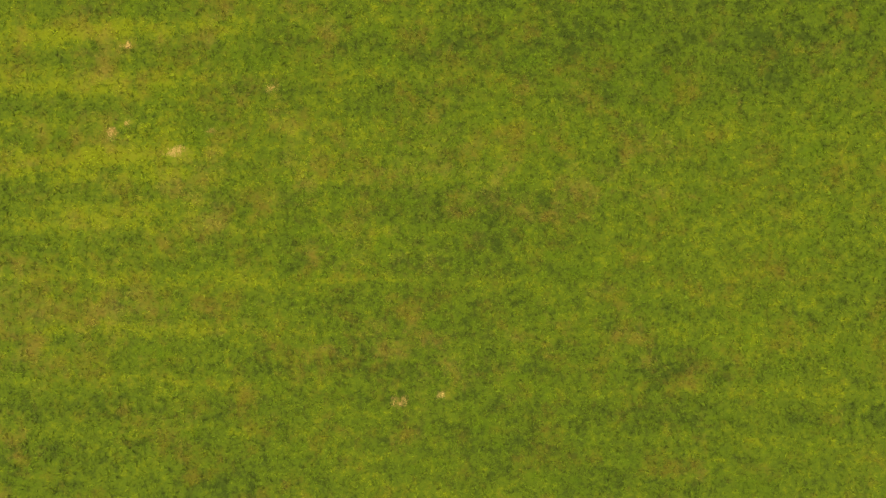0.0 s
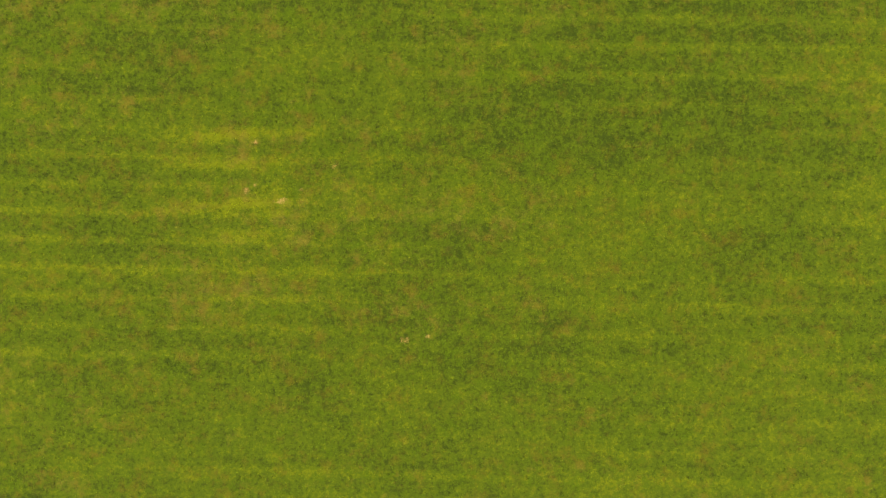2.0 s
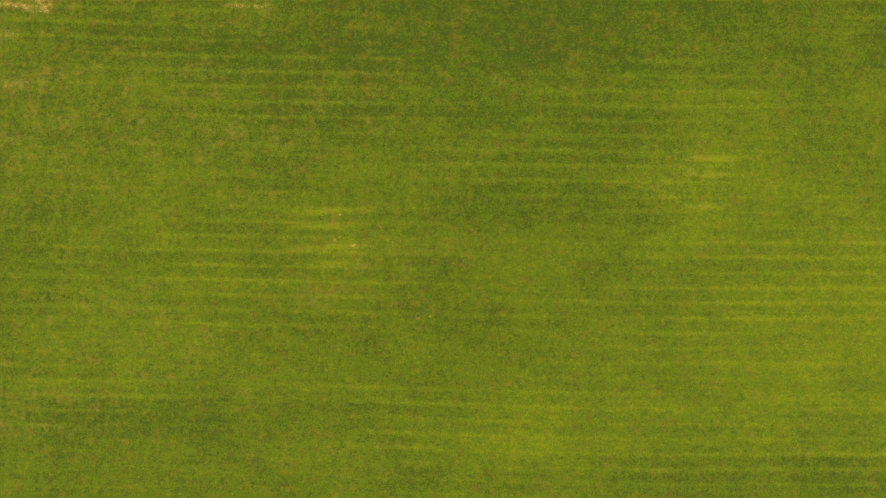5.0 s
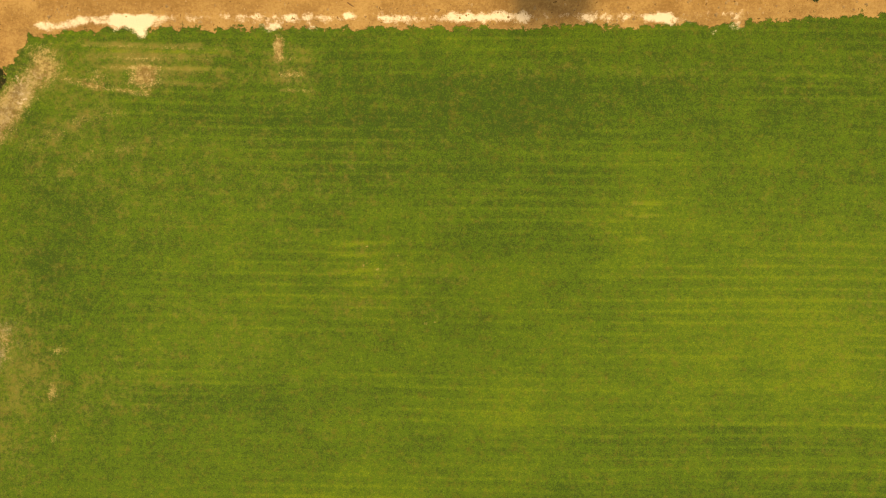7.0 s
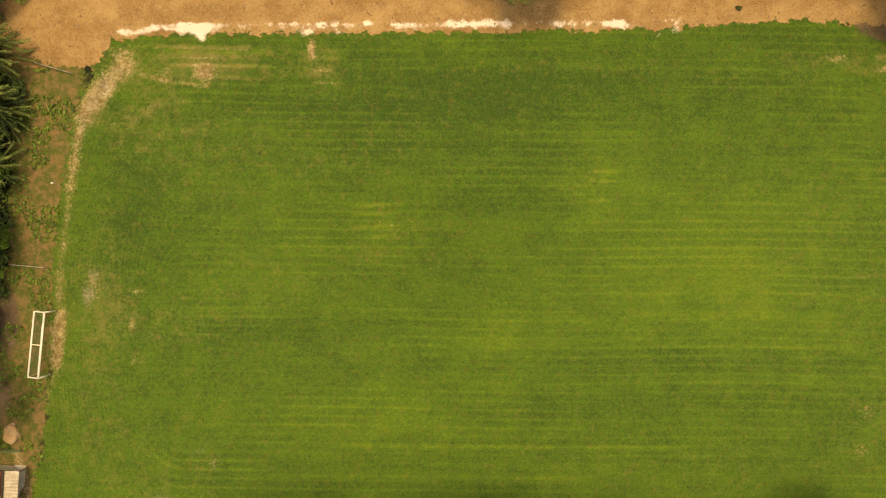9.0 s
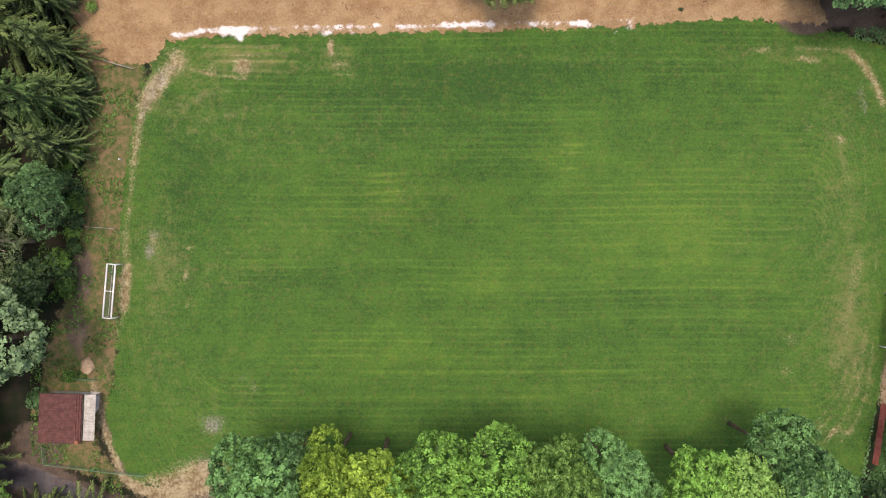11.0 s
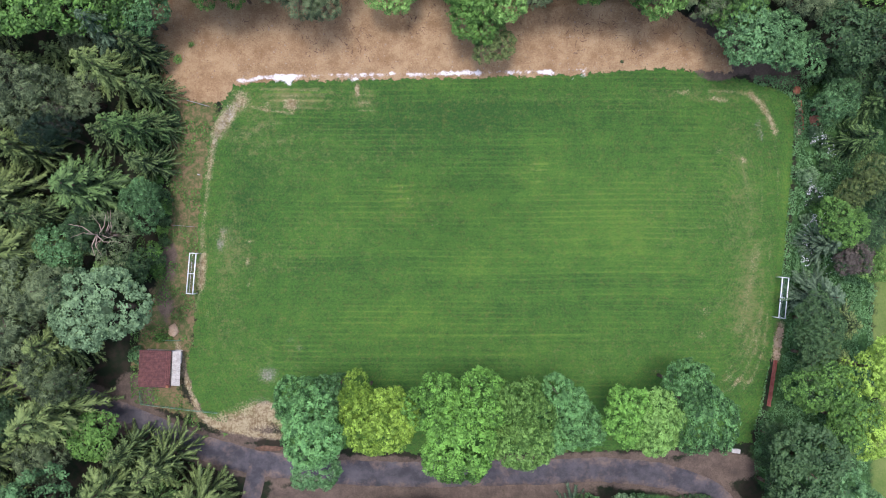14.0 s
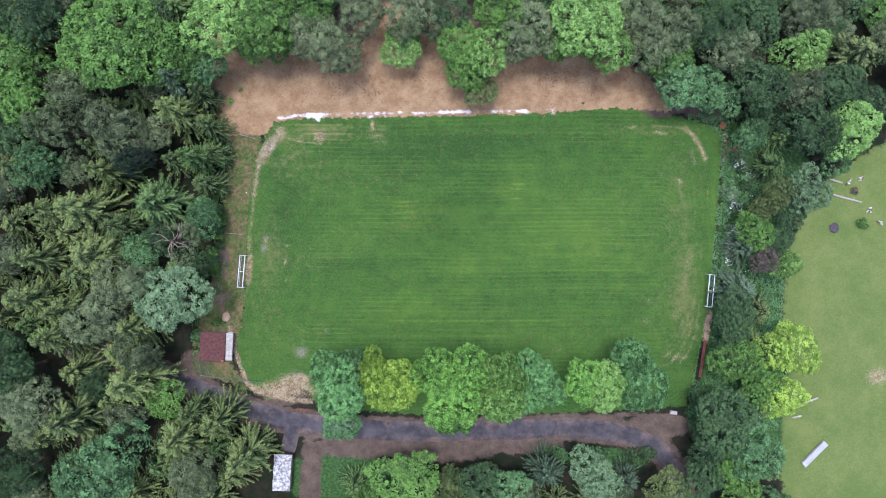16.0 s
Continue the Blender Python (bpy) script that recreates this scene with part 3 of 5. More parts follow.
def trodden(x, y):
    out = np.zeros(np.shape(x))
    for line, wide, k in ARCS:
        out = np.maximum(out, k * np.exp(-(along(x, y, line) / (wide * 1.35)) ** 2) * (0.95 + 0.35 * smooth_noise(x, y, 1.6, 9)))
    return out


def streaks(x, y, rows, wide=0.2):
    out = np.zeros(np.shape(x))
    for x0, x1, sy, slope, k in rows:
        mid, half = (x0 + x1) / 2, (x1 - x0) / 2
        dy = y - sy - slope * (x - x1)
        out += k * np.exp(-(dy / wide) ** 2) * np.clip((half - np.abs(x - mid)) / 3.2, 0, 1) * (1 + 0.5 * smooth_noise(x, y, 0.7, 35))
    return out


def zones(x, y):
    pitch = inside_by(x, y, PITCH)
    sand = inside_by(x, y, SAND)
    road = along(x, y, ROAD)
    soil = np.maximum(0.55 - along(x, y, FOOTPATH), 3.4 - road) * 1.0
    for sx, sy, rx, ry in SOIL_PATCHES:
        soil = np.maximum(soil, (1 - np.hypot((x - sx) / rx, (y - sy) / ry)) * min(rx, ry))
    clip = lambda v: np.clip(v, -20, 20)
    paths = trodden(x, y)
    far = np.clip((pitch + 2) * 3, 0, 1)
    return {"pitch": clip(pitch), "sand": clip(sand), "meadow": clip(inside_by(x, y, MEADOW)), "verge": clip(inside_by(x, y, VERGE)), "soil": clip(soil), "herb": clip(np.maximum.reduce([inside_by(x, y, HERBS), 6 - np.hypot((x + 22) * 0.42, (y + 57) * 1.0), 4 - np.hypot((x - 41) * 0.45, (y + 53.0) * 1.4)])),
            "straight": 1 - 0.4 * np.clip((np.abs(x - 12.5) - 40) / 8, 0, 1),
            "row": mow_rows(x, y), "dry": blobs(x, y, DRY) + streaks(x, y, STRAW_STREAKS, 0.2) + 0.5 * paths, "bare": blobs(x, y, BARE_WEST + BARE_EAST) + paths, "grey": blobs(x, y, GREY),
            "lush_and_lit": (blobs(x, y, LUSH_AND_LIT) + 1.9 * streaks(x, y, STREAKS)) * far, "pale": 0.74 * blobs(x, y, WHITE_EDGE) * (1 + 0.5 * smooth_noise(x, y, 0.9, 33)) + (0.4 + 0.26 * smooth_noise(x, y, 1.7, 31)) * np.exp(-((pitch + 0.85) / 0.5) ** 2) * np.clip((x + 38) / 2, 0, 1) * np.clip((31 - x) / 3, 0, 1) * (y > 20)}


def height(x, y):
    """The ground: a flat pitch, a low sandy bank beyond its north edge, uneven woodland."""
    x, y = np.asarray(x, float), np.asarray(y, float)
    pitch, sand = inside_by(x, y, PITCH), inside_by(x, y, SAND)
    off = np.clip(-pitch / 6, 0, 1)
    z = off * (0.22 * smooth_noise(x, y, 9, 5) + 0.08 * smooth_noise(x, y, 2.2, 6))
    z += np.clip(sand / 1.2, 0, 1) * np.clip(-pitch / 0.9, 0, 1) * (0.32 + 0.06 * smooth_noise(x, y, 1.1, 7) + np.clip(-pitch / 18, 0, 1) * 0.5)
    near = np.clip((along(x, y, ROAD) - 2.0) / 2.5, 0, 1)
    z = z * near - (1 - near) * 0.05 * off
    meadow = np.clip(inside_by(x, y, MEADOW) / 4, 0, 1)
    return z * (1 - 0.7 * meadow) + 0.015 * smooth_noise(x, y, 3.1, 8)


def stand(x, y):
    return float(height(np.array([x]), np.array([y]))[0])


# ---- ground: one sheet to the horizon ----
def axis(*marks):
    """Steps that change at each mark (place, step) and grow beyond the first and the last."""
    mid = np.concatenate([np.arange(a, b - step / 2, step) for (a, step), (b, _) in zip(marks, marks[1:])] + [[marks[-1][0]]])
    out = np.cumsum(marks[-1][1] * 1.45 ** np.arange(1, 25))
    return np.concatenate([(mid[0] - out)[::-1], mid, mid[-1] + out])


def build_ground():
    xs = axis((-62, 0.5), (-44, 0.25), (-9, 0.12), (10, 0.25), (23, 0.5), (110, 0.5))
    ys = axis((-62, 0.5), (-2.5, 0.12), (12.5, 0.3), (20, 0.16), (30, 0.5), (56, 0.5))
    gx, gy = np.meshgrid(xs, ys)
    flat_x, flat_y = gx.ravel(), gy.ravel()
    near = (np.abs(flat_x) < 300) & (np.abs(flat_y) < 300)
    z = np.where(near, height(flat_x, flat_y), 0)
    n, k = len(ys), len(xs)
    i = (np.arange(n - 1)[:, None] * k + np.arange(k - 1)[None]).ravel()
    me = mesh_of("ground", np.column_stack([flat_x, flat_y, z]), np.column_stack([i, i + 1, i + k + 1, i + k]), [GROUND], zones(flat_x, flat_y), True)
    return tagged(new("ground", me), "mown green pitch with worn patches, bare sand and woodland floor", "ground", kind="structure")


build_ground()


def build_turf(x, y, tall, wide, seed):
    """Short grass blades, three to a tuft."""
    r = np.random.RandomState(seed)
    keep = (inside_by(x, y, PITCH) > 0.3) & (blobs(x, y, BARE_WEST + BARE_EAST) < 0.4)
    x, y = x[keep], y[keep]
    z = height(x, y)
    verts = []
    for b in range(3):
        a = r.uniform(0, 2 * math.pi, len(x))
        h, w, lean = tall * r.uniform(0.4, 1.1, len(x)), wide * r.uniform(0.6, 1.3, len(x)), tall * r.uniform(0.6, 2.0, len(x))
        ca, sa = np.cos(a), np.sin(a)
        ox, oy = x + ca * wide, y + sa * wide
        verts.append(np.stack([np.stack([ox - sa * w, oy + ca * w, z], 1), np.stack([ox + sa * w, oy - ca * w, z], 1), np.stack([ox + ca * lean, oy + sa * lean, z + h], 1)], 1))
    v = np.concatenate(verts).reshape(-1, 3)
    zone = zones(v[:, 0], v[:, 1])
    me = mesh_of("grass", v, np.arange(len(v)).reshape(-1, 3), [GRASS], {k: zone[k] for k in ("row", "dry", "bare", "grey", "lush_and_lit", "pale", "straight")})
    return tagged(new("grass", me), "short mown grass blades in uneven green and yellow tufts", "grass", kind="stuff")


turf_rng = np.random.RandomState(11)
build_turf(turf_rng.normal(1.5, 9, 80000), turf_rng.normal(3, 6, 80000), 0.04, 0.014, 12)
build_turf(turf_rng.uniform(-45, 68, 60000), turf_rng.uniform(-42, 29, 60000), 0.05, 0.03, 13)


# ---- road ----
def build_road(name, line, width, label, seed, lift=0.03):
    pts = []
    for (ax, ay), (bx, by) in zip(line, line[1:]):
        n = max(2, int(math.hypot(bx - ax, by - ay) / 0.7))
        pts += [(ax + (bx - ax) * k / n, ay + (by - ay) * k / n) for k in range(n)]
    pts = np.array(pts + [line[-1]])
    for _ in range(12):
        pts[1:-1] = (pts[:-2] + 2 * pts[1:-1] + pts[2:]) / 4
    d = np.gradient(pts, axis=0)
    d /= np.linalg.norm(d, axis=1)[:, None]
    nrm = np.column_stack([-d[:, 1], d[:, 0]])
    across = np.array([-1, -0.985, -0.6, -0.2, 0.2, 0.6, 0.985, 1])
    verts, side = [], []
    for i, (q, n) in enumerate(zip(pts, nrm)):
        for a in across:
            rag = 0.35 * float(smooth_noise(i * 0.7, a * 3 + seed, 1.7, seed)) * (abs(a) > 0.9)
            off = a * width / 2 + math.copysign(rag, a)
            x, y = q + n * off
            verts.append((x, y, stand(x, y) + (lift if abs(a) < 0.99 else -0.08)))
            side.append(abs(a))
    k = len(across)
    faces = [(i * k + j, i * k + j + 1, (i + 1) * k + j + 1, (i + 1) * k + j) for i in range(len(pts) - 1) for j in range(k - 1)]
    me = mesh_of(name, verts, [f[::-1] for f in faces], [ASPHALT], {"side": side}, True)
    return tagged(new(name, me), label, "road", kind="structure")


build_road("road", ROAD, 4.4, "narrow dark asphalt lane with dusty crumbling edges", 21)
build_road("road", [(-32.5, -45.1), (-33.1, -48.1), (-33.7, -51.0)], 3.2, "short dark asphalt spur to the shed", 22, 0.045)


# ---- trees ----
def leaf_cards(centres, normals, size, slim, r, spread=0.5):
    """Two-triangle leaves, folded on their midrib, round the given normals."""
    n = len(centres)
    nr = normals + r.normal(0, spread * 0.5, (n, 3))
    nr /= np.linalg.norm(nr, axis=1)[:, None]
    ax = np.cross(nr, r.normal(0, 1, (n, 3)))
    ax /= np.linalg.norm(ax, axis=1)[:, None] + 1e-9
    bx = np.cross(nr, ax)
    s = (size * r.uniform(0.65, 1.3, n))[:, None]
    v = np.stack([centres - ax * s, centres + bx * s * slim - nr * s * 0.2, centres + ax * s - nr * s * 0.25, centres - bx * s * slim - nr * s * 0.2], 1)
    return v.reshape(-1, 3), (np.arange(n)[:, None] * 4 + np.array([[0, 1, 2, 3]]))


def leaf_sprays(centres, normals, size, slim, r):
    """Slender sprays of leaves, one triangle each, that point outwards and droop."""
    n = len(centres)
    ax = r.normal(0, 1, (n, 3))
    ax = np.cross(normals, ax)
    ax /= np.linalg.norm(ax, axis=1)[:, None] + 1e-9
    nn = normals / (np.linalg.norm(normals, axis=1)[:, None] + 1e-9)
    way = ax * r.uniform(0.5, 1.0, (n, 1)) + nn * r.uniform(0.0, 0.7, (n, 1))
    way /= np.linalg.norm(way, axis=1)[:, None]
    side = np.cross(nn, way)
    side /= np.linalg.norm(side, axis=1)[:, None] + 1e-9
    s = (size * r.uniform(0.6, 1.35, n))[:, None]
    v = np.stack([centres - way * s + side * s * slim, centres - way * s - side * s * slim, centres + way * s * 1.1], 1)
    return v.reshape(-1, 3), np.arange(n * 3).reshape(-1, 3)


def directions(n, r, low=-0.35):
    z = r.uniform(low, 1, n)
    a = r.uniform(0, 2 * math.pi, n)
    q = np.sqrt(1 - z * z)
    return np.column_stack([q * np.cos(a), q * np.sin(a), z])


def trunk_mesh(h, r0, seed, limbs, reach, start=0.35):
    r = random.Random(seed)
    bm = bmesh.new()
    px, py = 0.0, 0.0
    steps = 4
    for i in range(steps):
        nx, ny = px + r.uniform(-0.12, 0.12), py + r.uniform(-0.12, 0.12)
        rod((px, py, h * i / steps - (0.4 if i == 0 else 0)), (nx, ny, h * (i + 1) / steps), r0 * (1 - 0.8 * i / steps), r0 * (1 - 0.8 * (i + 1) / steps), 7, bm)
        px, py = nx, ny
    for i in range(limbs):
        a, z = i * 2.4 + r.uniform(-0.4, 0.4), h * r.uniform(start, 0.9)
        l = reach * r.uniform(0.5, 0.85)
        mid = (math.cos(a) * l * 0.5, math.sin(a) * l * 0.5, z + l * 0.28)
        rod((0, 0, z), mid, r0 * 0.36, r0 * 0.22, 6, bm)
        rod(mid, (math.cos(a + 0.3) * l, math.sin(a + 0.3) * l, z + l * 0.42), r0 * 0.22, r0 * 0.07, 5, bm)
    return bm


def crown_mesh(radius, base, top, seed, clumps=420, leaves=15, size=0.2, slim=0.8, clump=0.1, boughs=16, wild=1.0, needles=False):
    """A leafy crown: boughs that bulge apart, each covered with small domed clumps of leaves, with creases and gaps between."""
    r = np.random.RandomState(seed)
    mid, half = (base + top) / 2, (top - base) / 2
    k = np.arange(clumps) + 0.5
    z = 1 - 1.5 * (k / clumps) ** 1.33
    a = k * 2.39996 + r.normal(0, 0.12, clumps)
    q = np.sqrt(1 - z * z) ** 0.75
    d = np.column_stack([q * np.cos(a), q * np.sin(a), z])
    b = directions(boughs, r, -0.3)
    b[0] = (0.2, 0.1, 0.97)
    strong = r.uniform(0.75, 1.15, boughs)
    near = np.arccos(np.clip(d @ b.T, -1, 1))
    wide = 1.9 / math.sqrt(boughs)
    bulge = np.max(strong[None] * np.clip(1 - (near / (wide * 1.25)) ** 2, 0, 1) ** 0.5, 1)
    outline = 1 + wild * (0.09 * np.sin(2 * a + seed) + 0.06 * np.sin(3 * a + 2 * seed) + 0.05 * np.sin(5 * a + 3 * seed))
    reach = (0.66 + 0.36 * bulge) * outline * r.uniform(0.93, 1.05, clumps)
    keep = r.rand(clumps) > 0.04 + 0.3 * (bulge < 0.25)
    d, reach = d[keep], reach[keep]
    c = d * np.column_stack([radius * reach * (1 - clump), radius * reach * (1 - clump), half * np.minimum(reach, 1.04) * (1 - clump * 0.5)])
    c[:, 2] += mid
    n = len(c)
    lr = radius * clump * r.uniform(0.7, 1.35, n)
    tone = r.normal(0, 1, n)
    up = d * 0.7 + np.array([0, 0, 0.75])
    up /= np.linalg.norm(up, axis=1)[:, None]
    m = np.repeat(up, leaves, 0) * 0.55 + directions(n * leaves, r, -0.6)
    m /= np.linalg.norm(m, axis=1)[:, None]
    centres = np.repeat(c, leaves, 0) + m * np.repeat(lr, leaves)[:, None] * r.uniform(0.7, 1.1, (n * leaves, 1))
    if needles:
        return *leaf_sprays(centres, m + np.array([0, 0, 0.3]), size, slim, r), np.repeat(tone, leaves * 3)
    return *leaf_cards(centres, m + np.array([0, 0, 0.2]), size, slim, r, 0.6), np.repeat(tone, leaves * 4)


def heart(radius, base, top, seed=0, core=0.46):
    bm = bmesh.new()
    bmesh.ops.create_icosphere(bm, subdivisions=3, radius=1)
    for q in bm.verts:
        k = core * 0.86 + 0.1 * noise.noise(q.co * 2.2 + Vector((seed, 0, 0)))
        q.co = Vector((q.co.x * radius * k, q.co.y * radius * k, (base + top) / 2 + q.co.z * (top - base) / 2 * k))
    return bm


def broadleaf(kind, radius, h, seed, leaf, clumps=420, leaves=15, size=0.2, slim=0.8, clump=0.1, boughs=16, low=0.24, core=0.6, wild=1.0, needles=False):
    """Empty at the foot with trunk and crown; the crown carries its inner foliage."""
    tree = new(kind)
    tree.empty_display_size = 0.5
    part("trunk", trunk_mesh(h * 0.8, 0.022 * h, seed, 7, radius * 0.6, low + 0.25), BARK, tree, smooth=True)
    v, f, tone = crown_mesh(radius, h * low, h, seed, clumps, leaves, size, slim, clump, boughs, wild, needles)
    crown = hang(new("crown", mesh_of("crown", v, f, [leaf], {"clump": tone})), tree)
    part("inner_foliage", heart(radius, h * (low + 0.04), h * 0.94, seed, core), leaf, crown, smooth=True)
    return tree


def spruce(radius, h, seed, leaf, tiers=9, twigs=1.0, kind="spruce_tree"):
    """Whorls of drooping boughs, each a comb of hanging side twigs with a paler young end and a painted ridge
    highlight, higher tiers paler, to a pointed top.
    """
    r = np.random.RandomState(seed)
    tree = new(kind)
    tree.empty_display_size = 0.5
    part("trunk", trunk_mesh(h * 0.97, 0.016 * h, seed, 0, 1), BARK, tree, smooth=True)
    quads, shoot_and_ridge_light = [], []

    def finger(start, a, l, rise, wide, light):
        """One frond: pairs of short twigs along a drooping stem, paler to its tip, with a highlight painted along its
        ridge.
        """
        ca, sa = math.cos(a), math.sin(a)
        steps = max(2, int(l / 0.42 * twigs))
        for s in range(steps + 1):
            u = s / steps
            o = start + np.array([ca * l * u, sa * l * u, l * (rise * u - 0.2 * u * u)])
            w = wide * (0.55 + 0.75 * math.sin(math.pi * (0.15 + 0.72 * u))) * r.uniform(0.75, 1.2)
            fwd = np.array([ca, sa, rise - 0.3 * u]) * (0.21 / twigs)
            for side in (-1, 1):
                tip = o + np.array([ca * 0.7 - side * sa * 0.72, sa * 0.7 + side * ca * 0.72, -0.75 + r.uniform(-0.15, 0.15)]) * w
                quads.extend([o - fwd, o + fwd, tip + fwd * 0.6, tip - fwd * 0.4])
                # ridge highlight put into the colour: stem edge pale, drooping twig ends darker
                shoot_and_ridge_light.extend([light + 0.3 + 0.55 * u, light + 0.3 + 0.55 * u, light - 0.15 + 0.35 * u, light - 0.15 + 0.35 * u])
        return lambda u: start + np.array([ca * l * u, sa * l * u, l * (rise * u - 0.2 * u * u)])

    for k in range(tiers):
        f = k / (tiers - 1)
        z = h * (0.16 + 0.82 * f)
        length = radius * (1 - f) ** 0.85 + 0.3
        n = 7 if f < 0.55 else 6
        for b in range(n):
            a = 2 * math.pi * (b + 0.41 * k) / n + r.uniform(-0.25, 0.25)
            l = length * r.uniform(0.6, 1.2)
            rise = 0.34 * f - 0.2 + r.uniform(-0.1, 0.1)
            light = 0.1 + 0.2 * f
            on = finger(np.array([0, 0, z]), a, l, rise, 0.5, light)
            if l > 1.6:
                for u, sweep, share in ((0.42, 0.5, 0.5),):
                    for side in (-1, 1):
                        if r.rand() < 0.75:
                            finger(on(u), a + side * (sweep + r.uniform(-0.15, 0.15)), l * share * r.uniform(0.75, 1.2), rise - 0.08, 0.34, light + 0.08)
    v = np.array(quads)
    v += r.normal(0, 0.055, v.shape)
    hang(new("crown", mesh_of("crown", v, np.arange(len(v)).reshape(-1, 4), [leaf], {"shoot_and_ridge_light": shoot_and_ridge_light})), tree)
    return tree


def recolour(tree, leaf):
    for o in tree.children_recursive:
        if o.name.split(".")[0] in ("crown", "inner_foliage"):
            o.material_slots[0].link = "OBJECT"
            o.material_slots[0].material = leaf


LABELS = {"oak_tree": ("broad leafy tree", "tree"), "spruce_tree": ("tall spruce with drooping feathery boughs", "tree"), "pine_tree": ("rounded pine with clumped needles", "tree"),
          "bush": ("low leafy bush at the edge of the wood", "bush")}
TONE = {"green": "mid-green", "fresh": "fresh light-green", "yellow": "bright yellow-green", "teal": "blue-green", "dark": "dark-green", "silver": "silvery-green", "olive": "olive-green", "bright": "bright-green", "mint": "mint-green", "spruce": "dark-green",
        "spruce_olive": "olive-tinted", "spruce_blue": "blue-green", "spruce_green": "fresh-green", "pine": "grey-green", "rust": "dead rust-brown"}
MODELS = {
    "spruce_tree": [spruce(6.0, 21.0, 61 + i, LEAF["spruce"]) for i in range(4)],
    "bush": [broadleaf("bush", 2.0, 2.6, 71 + i, LEAF["green"], 90, 13, 0.13, 0.7, 0.15, 7, 0.05, 0.5, 1.4) for i in range(3)],
}
# fuller ones for the row beside the pitch
FINE = {"oak_tree": [broadleaf("oak_tree", 6.0, 20.0, 41 + i, LEAF["green"], 360, 34, 0.18, 0.66, 0.1, 15, 0.54, 0.36) for i in range(5)]}
# slighter ones for the depth of the woods
DEEP = {
    "oak_tree": [broadleaf("oak_tree", 6.0, 20.0, 81 + i, LEAF["green"], 220, 17, 0.25, 0.66, 0.12, 12, 0.4, 0.38) for i in range(3)],
    "pine_tree": [broadleaf("pine_tree", 5.0, 19.0, 85 + i, LEAF["pine"], 190, 24, 0.3, 0.24, 0.13, 11, 0.4, 0.42, 1.3, True) for i in range(2)],
    "spruce_tree": [spruce(6.0, 21.0, 91 + i, LEAF["spruce"], 8, 0.72) for i in range(3)],
}
# ragged ones for the edges of the woods
RAGGED = {"oak_tree": [broadleaf("oak_tree", 6.0, 20.0, 101 + i, LEAF["green"], 280, 24, 0.205, 0.62, 0.108, 12, 0.42, 0.36, 1.7) for i in range(5)],
          "pine_tree": [broadleaf("pine_tree", 5.0, 19.0, 111 + i, LEAF["pine"], 260, 30, 0.24, 0.24, 0.115, 12, 0.3, 0.4, 1.8, True) for i in range(3)], "spruce_tree": MODELS["spruce_tree"]}
SPAN = {"oak_tree": (6.0, 20.0), "pine_tree": (5.0, 19.0), "spruce_tree": (6.0, 21.0), "bush": (2.0, 2.6)}
planted = []
tree_rng = random.Random(5)


def plant(kind, x, y, h, radius, tone, group, long=1.0, turn=None, stock=MODELS):
    model = tree_rng.choice(stock[kind])
    r0, h0 = SPAN[kind]
    turn = tree_rng.uniform(0, 360) if turn is None else turn
    m = pose(x, y, stand(x, y) - 0.1, tree_rng.uniform(-2, 2), tree_rng.uniform(-2, 2), turn) @ Matrix.Diagonal((radius / r0, radius / r0 * long, h / h0, 1))
    tree = copy_thing(model, m)
    recolour(tree, LEAF[tone])
    name, category = LABELS[kind]
    tagged(tree, TONE[tone] + " " + name, category, group)
    planted.append((x, y, radius))
    return tree



ROW_TREES = [
    (-21.4, -29.9, 21, 4.8, 1.05, "oak_tree", "mint"), (-16.4, -28.7, 19, 4, 1, "oak_tree", "teal"), (-18.6, -33.6, 23, 6.1, 1, "oak_tree", "mint"), (-18.9, -40.2, 17, 4.9, 0.95, "oak_tree", "teal"),
    (-11.2, -29.2, 21, 4.6, 1, "oak_tree", "yellow"), (-6.0, -30.0, 21, 4.9, 1, "oak_tree", "yellow"), (-8.8, -33.2, 23, 5.9, 1.05, "oak_tree", "yellow"),
    (1.2, -29.6, 22, 5.6, 1, "oak_tree", "bright"), (6.6, -29.2, 23, 5.8, 1, "oak_tree", "bright"), (3.8, -34.6, 24, 7, 0.95, "oak_tree", "bright"), (4.6, -38.4, 18, 5, 0.9, "oak_tree", "bright"),
    (13.4, -30.2, 21, 4.7, 1.05, "oak_tree", "fresh"), (17.0, -30.6, 20, 4.4, 1.05, "oak_tree", "fresh"), (15.4, -35.0, 22, 5.3, 1, "oak_tree", "fresh"),
    (21.9, -29.6, 19, 4.1, 1.1, "oak_tree", "mint"), (24.8, -33.8, 17, 4.4, 1, "oak_tree", "mint"), (21.2, -34.6, 16, 4.0, 1, "oak_tree", "mint"),
    (33.3, -31.0, 19, 4.8, 1.15, "oak_tree", "bright"), (37.2, -32.7, 20, 4.9, 1.15, "oak_tree", "fresh"), (42.2, -27.8, 18, 4.7, 1, "oak_tree", "mint"), (45.0, -31.2, 21, 5.7, 1.25, "oak_tree", "mint"),
]
for x, y, h, r, long, kind, tone in ROW_TREES:
    plant(kind, x, y, h, r, tone, "trees between the pitch and the lane", long, 0 if long != 1 else None, stock=FINE)

